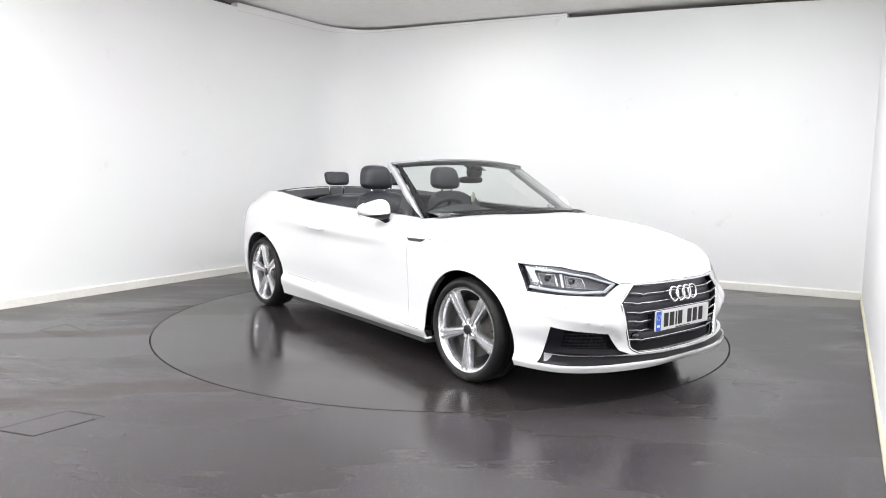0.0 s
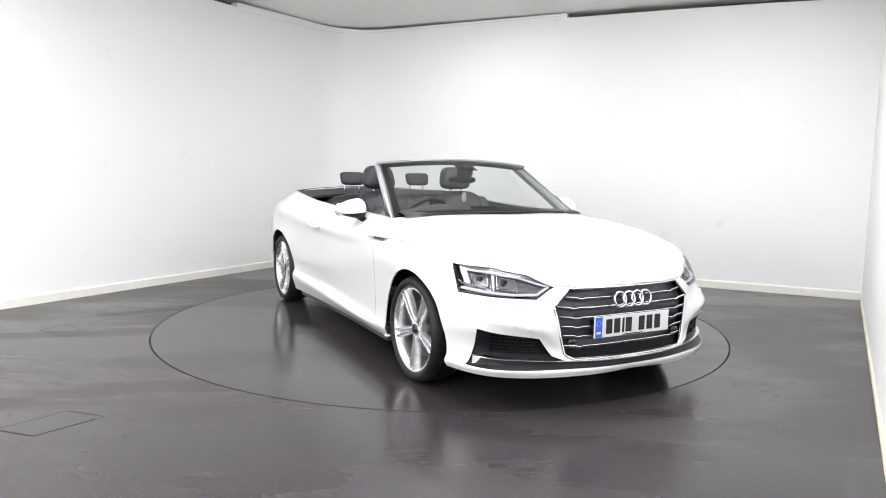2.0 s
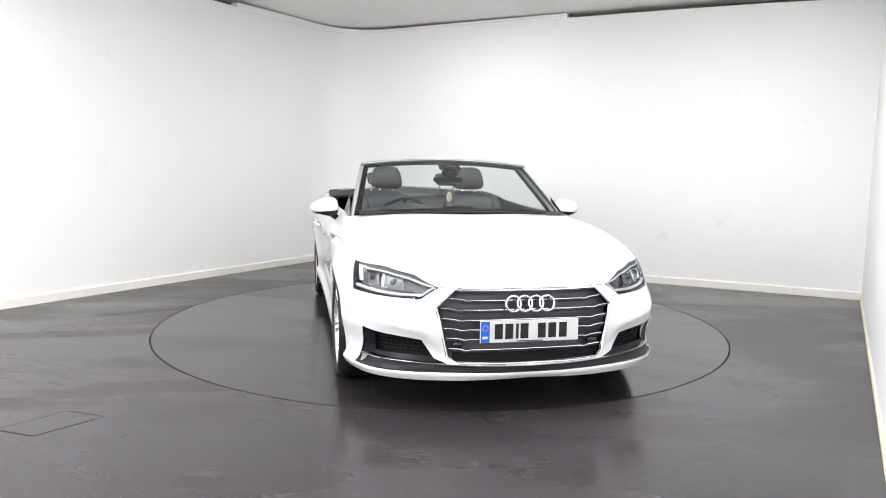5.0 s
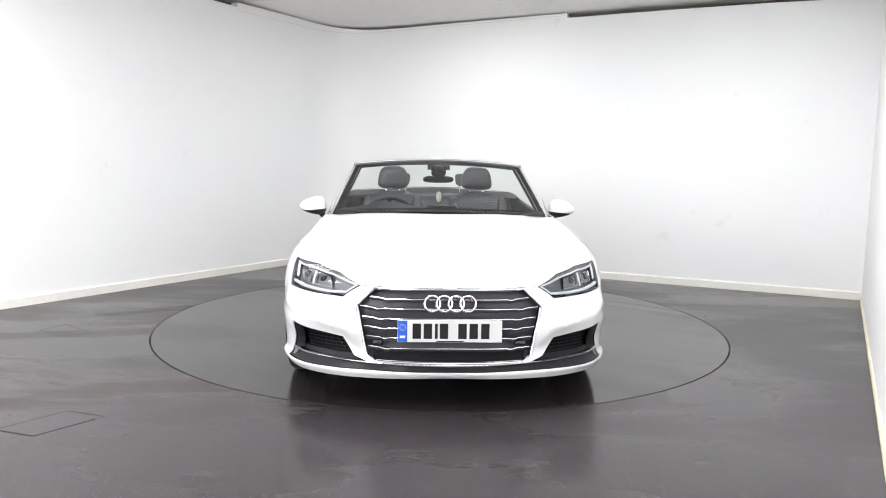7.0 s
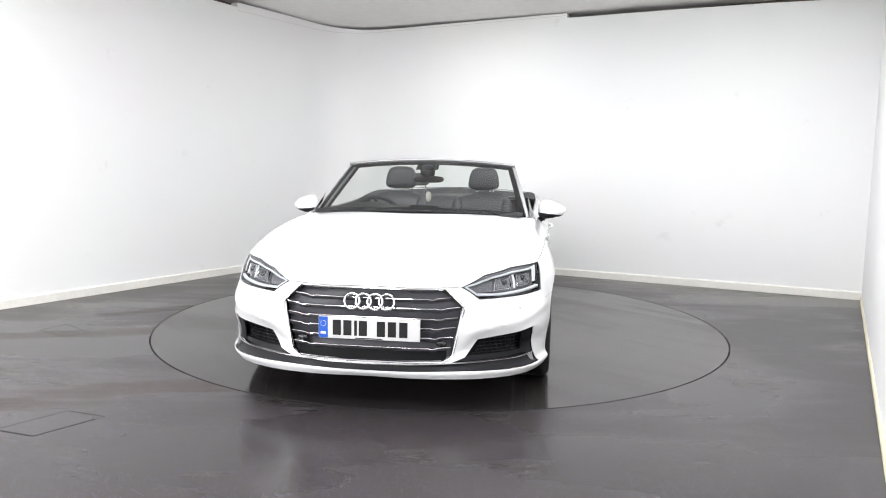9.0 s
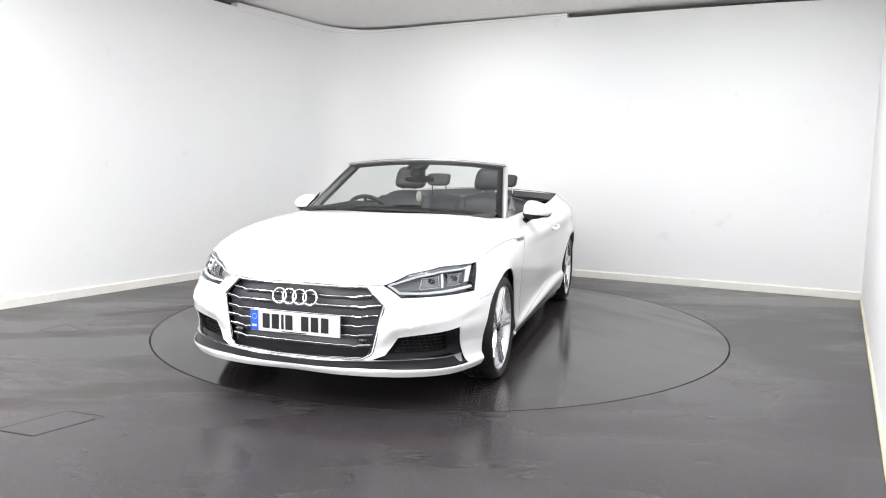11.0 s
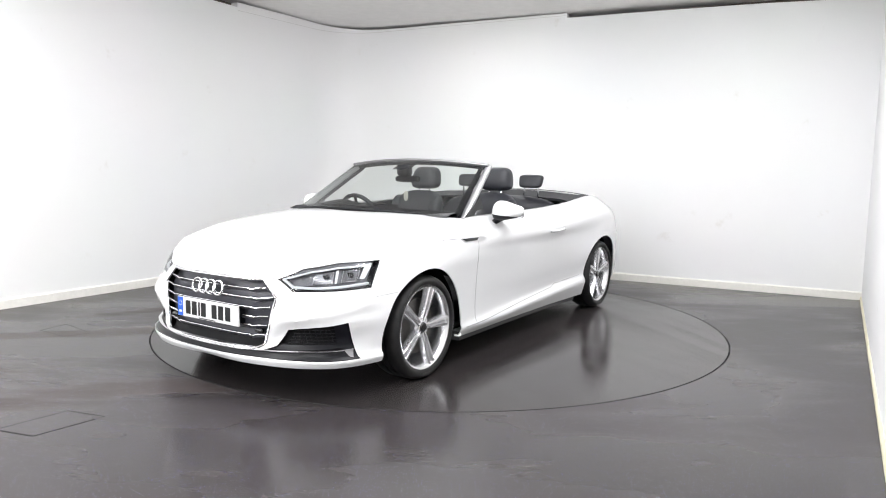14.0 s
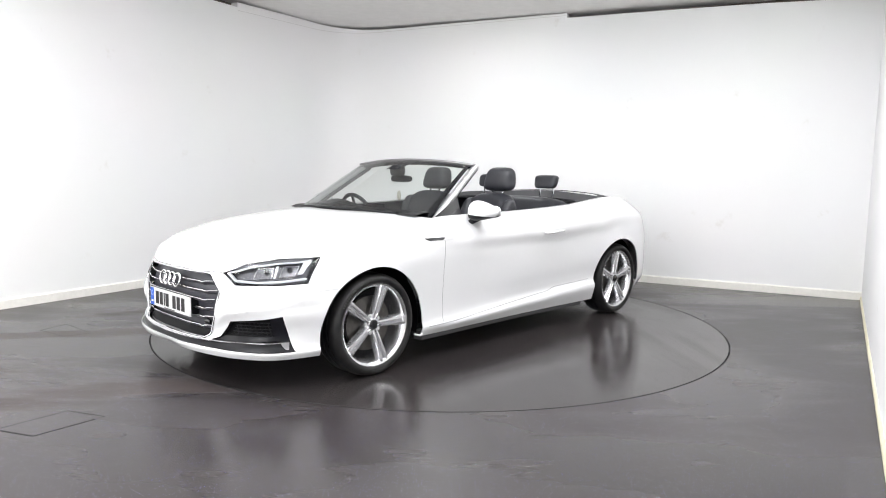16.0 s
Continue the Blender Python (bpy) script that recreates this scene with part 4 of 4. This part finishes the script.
def build_screen(car):
    ss, tt = np.linspace(-1, 1, 33), np.linspace(0, 1, 15)
    pane = part("windscreen", grid([[screen_point(s, t) for t in tt] for s in ss]), WINDOW, car, "clear laminated windscreen")
    pane.visible_shadow = False
    # black printed border on the inside
    def band(s0, s1, t0, t1, n, k):
        return grid([[screen_point(s0 + (s1 - s0) * i / n, t0 + (t1 - t0) * j / k, -.004) for j in range(k + 1)] for i in range(n + 1)])
    part("screen_border", join(band(-1, 1, 0, .07, 32, 2), band(-1, 1, .935, 1, 32, 2), band(-1, -.945, .07, .935, 2, 12), band(.945, 1, .07, .935, 2, 12),
                               band(-.13, .13, .80, .935, 6, 3)), GLOSSBLACK, pane, "black printed border")
    # pillars and header
    for sd in (1, -1):
        path = [screen_point(sd, t) + Vector((-.066, -sd * .002, -.006)) for t in np.linspace(-.06, 1.0, 15)]
        part("pillar", tube(path, .025, 12), PILLAR, car, "silver windscreen pillar")
        path = [screen_point(sd, t) + Vector((-.105, -sd * .022, -.01)) for t in np.linspace(-.05, .97, 15)]
        part("pillar_trim", tube(path, .018, 10), BLACK, car, "black inner pillar trim")
    path = [screen_point(s, 1.0) + Vector((-.020, 0, .006)) for s in np.linspace(-1.03, 1.03, 33)]
    part("header", tube(path, .014, 12, squash=.8), HEADER, car, "brushed metal header rail")
    path = [screen_point(s, 1.0) + Vector((-.055, 0, -.012)) for s in np.linspace(-.98, .98, 33)]
    part("header_trim", tube(path, .024, 10, squash=.8), BLACK, car)
    part("cowl", grid([[screen_point(s, t, -.012) for t in (-.14, -.07, 0.0, .02)] for s in np.linspace(-1.0, 1.0, 33)]), BLACK, car, "black cowl panel")
    for s0, s1, ht in ((-.85, -.02, .03), (-.05, .72, .03)):
        path = [screen_point(s0 + (s1 - s0) * k / 10, ht - .05, .010) for k in range(11)]
        part("wiper", tube(path, .006, 6), BLACK, car, "black wiper blade")
    # inner mirror with its foot, and the hanging ornament
    inner = part("inner_mirror", blob((.33, 0, 1.158), (.02, .115, .026), 3.2), BLACK, car, "black inner mirror")
    part("mirror_foot", blob((.37, 0, 1.22), (.05, .055, .045), 3), BLACK, inner)
    orn = part("ornament", lathe([(.001, .004), (.014, .004), (.019, .001), (.0215, -.004), (.001, -.005)], 28, "z"), ORNAMENT, car, "small oval hanging ornament")
    orn.matrix_local = pose(.36, .005, 1.028, 0, 90, 0) @ Matrix.Diagonal((1.85, 1, 1, 1))
    part("ornament_cord", tube([(.36, .005, 1.135), (.36, .005, 1.06)], .0018, 5), SATIN, orn).matrix_parent_inverse = orn.matrix_local.inverted()


def build_cabin(car):
    # tub
    tub = [[(.92, y, .90), (.90, y, .35), (-1.30, y, .35), (-1.34, y, .95)] for y in (-.70, .70)]
    part("cabin_floor", grid(tub), CARPET, car)
    both("door_card", lambda: grid([[(x, float(skin(*side_uv(x, .80))[1]) - .10, .35), (x, float(skin(*side_uv(x, .80))[1]) - .085, .70), (x, float(skin(side_uv(x, .6)[0], 8.0)[1]) - .02, float(skin(side_uv(x, .6)[0], 8.0)[2]) - .012),
                                     (x, float(skin(side_uv(x, .6)[0], 8.0)[1]) + .003, float(skin(side_uv(x, .6)[0], 8.0)[2]) - .004)] for x in np.linspace(.78, -1.35, 30)]), LEATHER, car, "black door lining")
    both("waist_trim", lambda: tube([skin(u, 8.0) + np.array([0, -.004, .002]) for u in np.linspace(8.5, 12.75, 40)], .006, 8, squash=.7), SATIN, car, "satin strip along the waistline")
    # dashboard
    rows = []
    for y in np.linspace(-.72, .72, 25):
        hump = .052 * math.exp(-((y + .36) / .22) ** 2)
        rows.append([(.97 - .2 * y * y, y, .925), (.80, y, .942 + hump * .5), (.66, y, .945 + hump), (.60, y, .90 + hump), (.60, y, .72), (.66, y, .5)])
    dash = part("dashboard", grid(rows), BLACK, car, "black soft-touch dashboard")
    part("screen", box((.605, -.09, .92), (.617, .12, .975), .004), GLOSSBLACK, dash, "dark display")
    # steering wheel on the right-hand side
    steer = part("steering_wheel", lathe([(.178 + .016 * math.cos(a), .016 * math.sin(a)) for a in [2 * math.pi * k / 10 for k in range(11)]], 48, "z"), LEATHER, car, "black leather steering wheel")
    steer.matrix_local = pose(.46, -.36, .862, 0, -66, 0)
    part("wheel_boss", blob((0, 0, -.01), (.075, .085, .03), 3), BLACK, steer)
    for a in (0, 180, 270):
        part("wheel_spoke", tube([(.05 * math.sin(radians(a + 90)), .05 * math.cos(radians(a + 90)), -.005), (.17 * math.sin(radians(a + 90)), .17 * math.cos(radians(a + 90)), 0)], .014, 8, squash=.6), BLACK, steer)
    # front seats
    def lean(p):
        return Vector((p.x - .26 * p.z + .03 * (abs(p.y) / .25) ** 2, p.y, p.z))
    for y in (-.36, .36):
        seat = part("front_seat", blob((-.02, y, .56), (.29, .26, .11), 3.2), LEATHER, car, "black leather front seat")
        part("backrest", blob((-.31, y, .80), (.10, .25, .255), 3.0, 32, 20, lean), LEATHER, seat)
        for sd in (-1, 1):
            part("bolster", blob((-.255, y + sd * .205, .80), (.075, .055, .21), 2.6, 20, 14, lean), LEATHER, seat)
        part("headrest", blob((-.438, y, 1.163), (.080, .140, .097), 3.7, 32, 20, lambda p: Vector((p.x - .18 * p.z, p.y * (.90 - 1.25 * p.z - (4.0 * p.z * p.z if p.z > 0 else 0)), p.z))), LEATHER, seat, "padded leather headrest")
        for sd in (-.055, .055):
            part("headrest_post", tube([(-.395, y + sd, 1.02), (-.41, y + sd, 1.09)], .008, 8), CHROME, seat, "chrome post")
    # rear bench and headrests
    bench = part("rear_bench", blob((-.82, 0, .58), (.26, .60, .10), 3.2), LEATHER, car, "black leather rear bench")
    part("backrest", blob((-1.10, 0, .80), (.10, .62, .21), 3.2, 40, 18, lambda p: Vector((p.x - .22 * p.z, p.y, p.z))), LEATHER, bench)
    for y in (-.33, .33):
        part("headrest", blob((-1.12, y, 1.142), (.040, .118, .060), 4.5, 32, 18, lambda p: Vector((p.x - .25 * p.z, p.y * (.95 + 1.0 * p.z), p.z))), LEATHER, bench, "small rear headrest")
        for sd in (-.07, .07):
            part("headrest_post", tube([(-1.13, y + sd, .98), (-1.125, y + sd, 1.10)], .008, 8), CHROME, bench, "chrome post")
    # cover over the folded roof
    us = np.linspace(11.7, 13.1, 16)
    edge = skin(us, 8.0)
    front_x = -1.14
    rows = []
    for w in np.linspace(-1, 1, 41):
        row = []
        for i, u in enumerate(us):
            k = i / 15
            y = (edge[i][1] - .012) * w
            x = edge[i][0] - (.20 * (1 - abs(w) ** 2.5)) * k - (.42 * (1 - abs(w) ** 4)) * (1 - k)
            z = edge[i][2] + .006 + (.016 + .02 * k) * (1 - w * w)
            row.append((x, y, z))
        rows.append(row)
    cover = part("roof_cover", flange(grid(rows), .02), CLOTH, car, "dark grey cover over the folded soft roof")


def build_outside_details(car):
    def cap():
        return blob((.410, .926, .942), (.075, .100, .076), 2.5, 36, 24, lambda p: Vector((p.x * (1 - .25 * p.y / .1) + .02 - .35 * max(0, p.y), p.y, p.z * (1 - (.46 if p.z > 0 else .30) * p.y / .1) * (1 if p.z > 0 else .62) + .06 * p.y)))
    for sd in (1, -1):
        def side(b):
            return b if sd > 0 else mirrored(b)
        b = cap()
        geom = list(b.faces) + list(b.edges) + list(b.verts)
        bmesh.ops.bisect_plane(b, geom=geom, plane_co=(0, .93, .926), plane_no=(0, -.10, -1), clear_outer=True, dist=1e-5)
        mirror = part("door_mirror", side(b), PAINT, car, "white door mirror with a black base")
        b = cap()
        geom = list(b.faces) + list(b.edges) + list(b.verts)
        bmesh.ops.bisect_plane(b, geom=geom, plane_co=(0, .93, .926), plane_no=(0, .10, 1), clear_outer=True, dist=1e-5)
        part("mirror_base", side(b), BLACK, mirror, "black lower shell")
        part("mirror_arm", side(tube([(.41, .880, .912), (.435, .852, .890), (.455, .830, .872), (.475, .80, .858)], [.024, .022, .020, .022], 10)), BLACK, mirror, "black arm")
        part("mirror_glass", side(blob((.345, .930, .945), (.006, .085, .048), 3)), CHROME, mirror, "mirror glass")
        part("indicator", side(tube([(.47, .85, .921), (.478, .90, .923), (.455, .97, .929), (.42, 1.015, .933)], .005, 6)), GUIDE, mirror, "thin indicator strip")
        u0, v0 = side_uv(-.42, .775)
        handle = part("door_handle", side(tube([skin(side_uv(x, .772 + .05 * (-.36 - x))[0], side_uv(x, .772 + .05 * (-.36 - x))[1], -h) for x, h in ((-.31, .0), (-.325, .022), (-.38, .030), (-.46, .030), (-.515, .022), (-.53, .0))], .013, 8, squash=.9)), PAINT, car, "white pull handle")
        part("handle_recess", side(patch([side_uv(x, z) for x, z in ((-.34, .80), (-.34, .745), (-.50, .74), (-.50, .795))], -.0006, .1, .2)), PAINT, handle)
        # wing badge: slim chrome blade with a dark inset
        blade = [side_uv(.968, .801), side_uv(.912, .773), side_uv(.715, .775), side_uv(.665, .786), side_uv(.70, .800)]
        badge = part("wing_badge", side(patch(blade, -.004, .08, .1)), SATIN, car, "slim metal wing badge with dark inset")
        part("badge_inset", side(patch([side_uv(.945, .797), side_uv(.906, .779), side_uv(.79, .780), side_uv(.765, .796)], -.006, .05, .1)), GLOSSBLACK, badge)
        part("tail_lamp", side(patch([(15.6, 7.3), (16.9, 7.0), (16.9, 6.0), (15.9, 6.0)], -.004, .1, .2)), REDTAIL, car, "red tail lamp")
        part("window_corner", side(grid([[(.74, .785, .905), (.74, .770, .915)], [(.58, .79, .918), (.60, .76, .99)], [(.50, .795, .922), (.50, .75, 1.05)]])), GLOSSBLACK, car, "black quarter trim")
        part("arch_lip", side(tube([(1.03, .90, .20), (.985, .905, .185), (.962, .90, .192)], .007, 6)), PAINT, car)


def build_car():
    car = top("convertible_car", "white two-door convertible with its roof down, on the turntable", "car")
    build_panels(car)
    build_front(car)
    build_headlights(car)
    for x, sd, turn in ((1.347, 1, 108), (1.347, -1, 125), (-1.425, 1, 93), (-1.425, -1, 100)):
        build_wheel(car, x, sd, turn)
    build_screen(car)
    build_cabin(car)
    build_outside_details(car)
    return car


build_room()
build_floor()
turntable = build_turntable()
build_lamps()
convertible = build_car()

# ---- what turns ----
OFFSET = (0.077, -0.051)


def heading(t):
    return -51.5 - 5.1203 * t - 0.0028 * t * t


def motions():
    """The disc turns clockwise at an even pace and carries the car."""
    times = [0.5 * k for k in range(33)]
    walk(turntable, [(t, pose(0, 0, 0, 0, 0, heading(t) - heading(0))) for t in times])
    walk(convertible, [(t, pose(0, 0, 0.001, 0, 0, heading(t)) @ pose(OFFSET[0], OFFSET[1], 0)) for t in times])


motions()
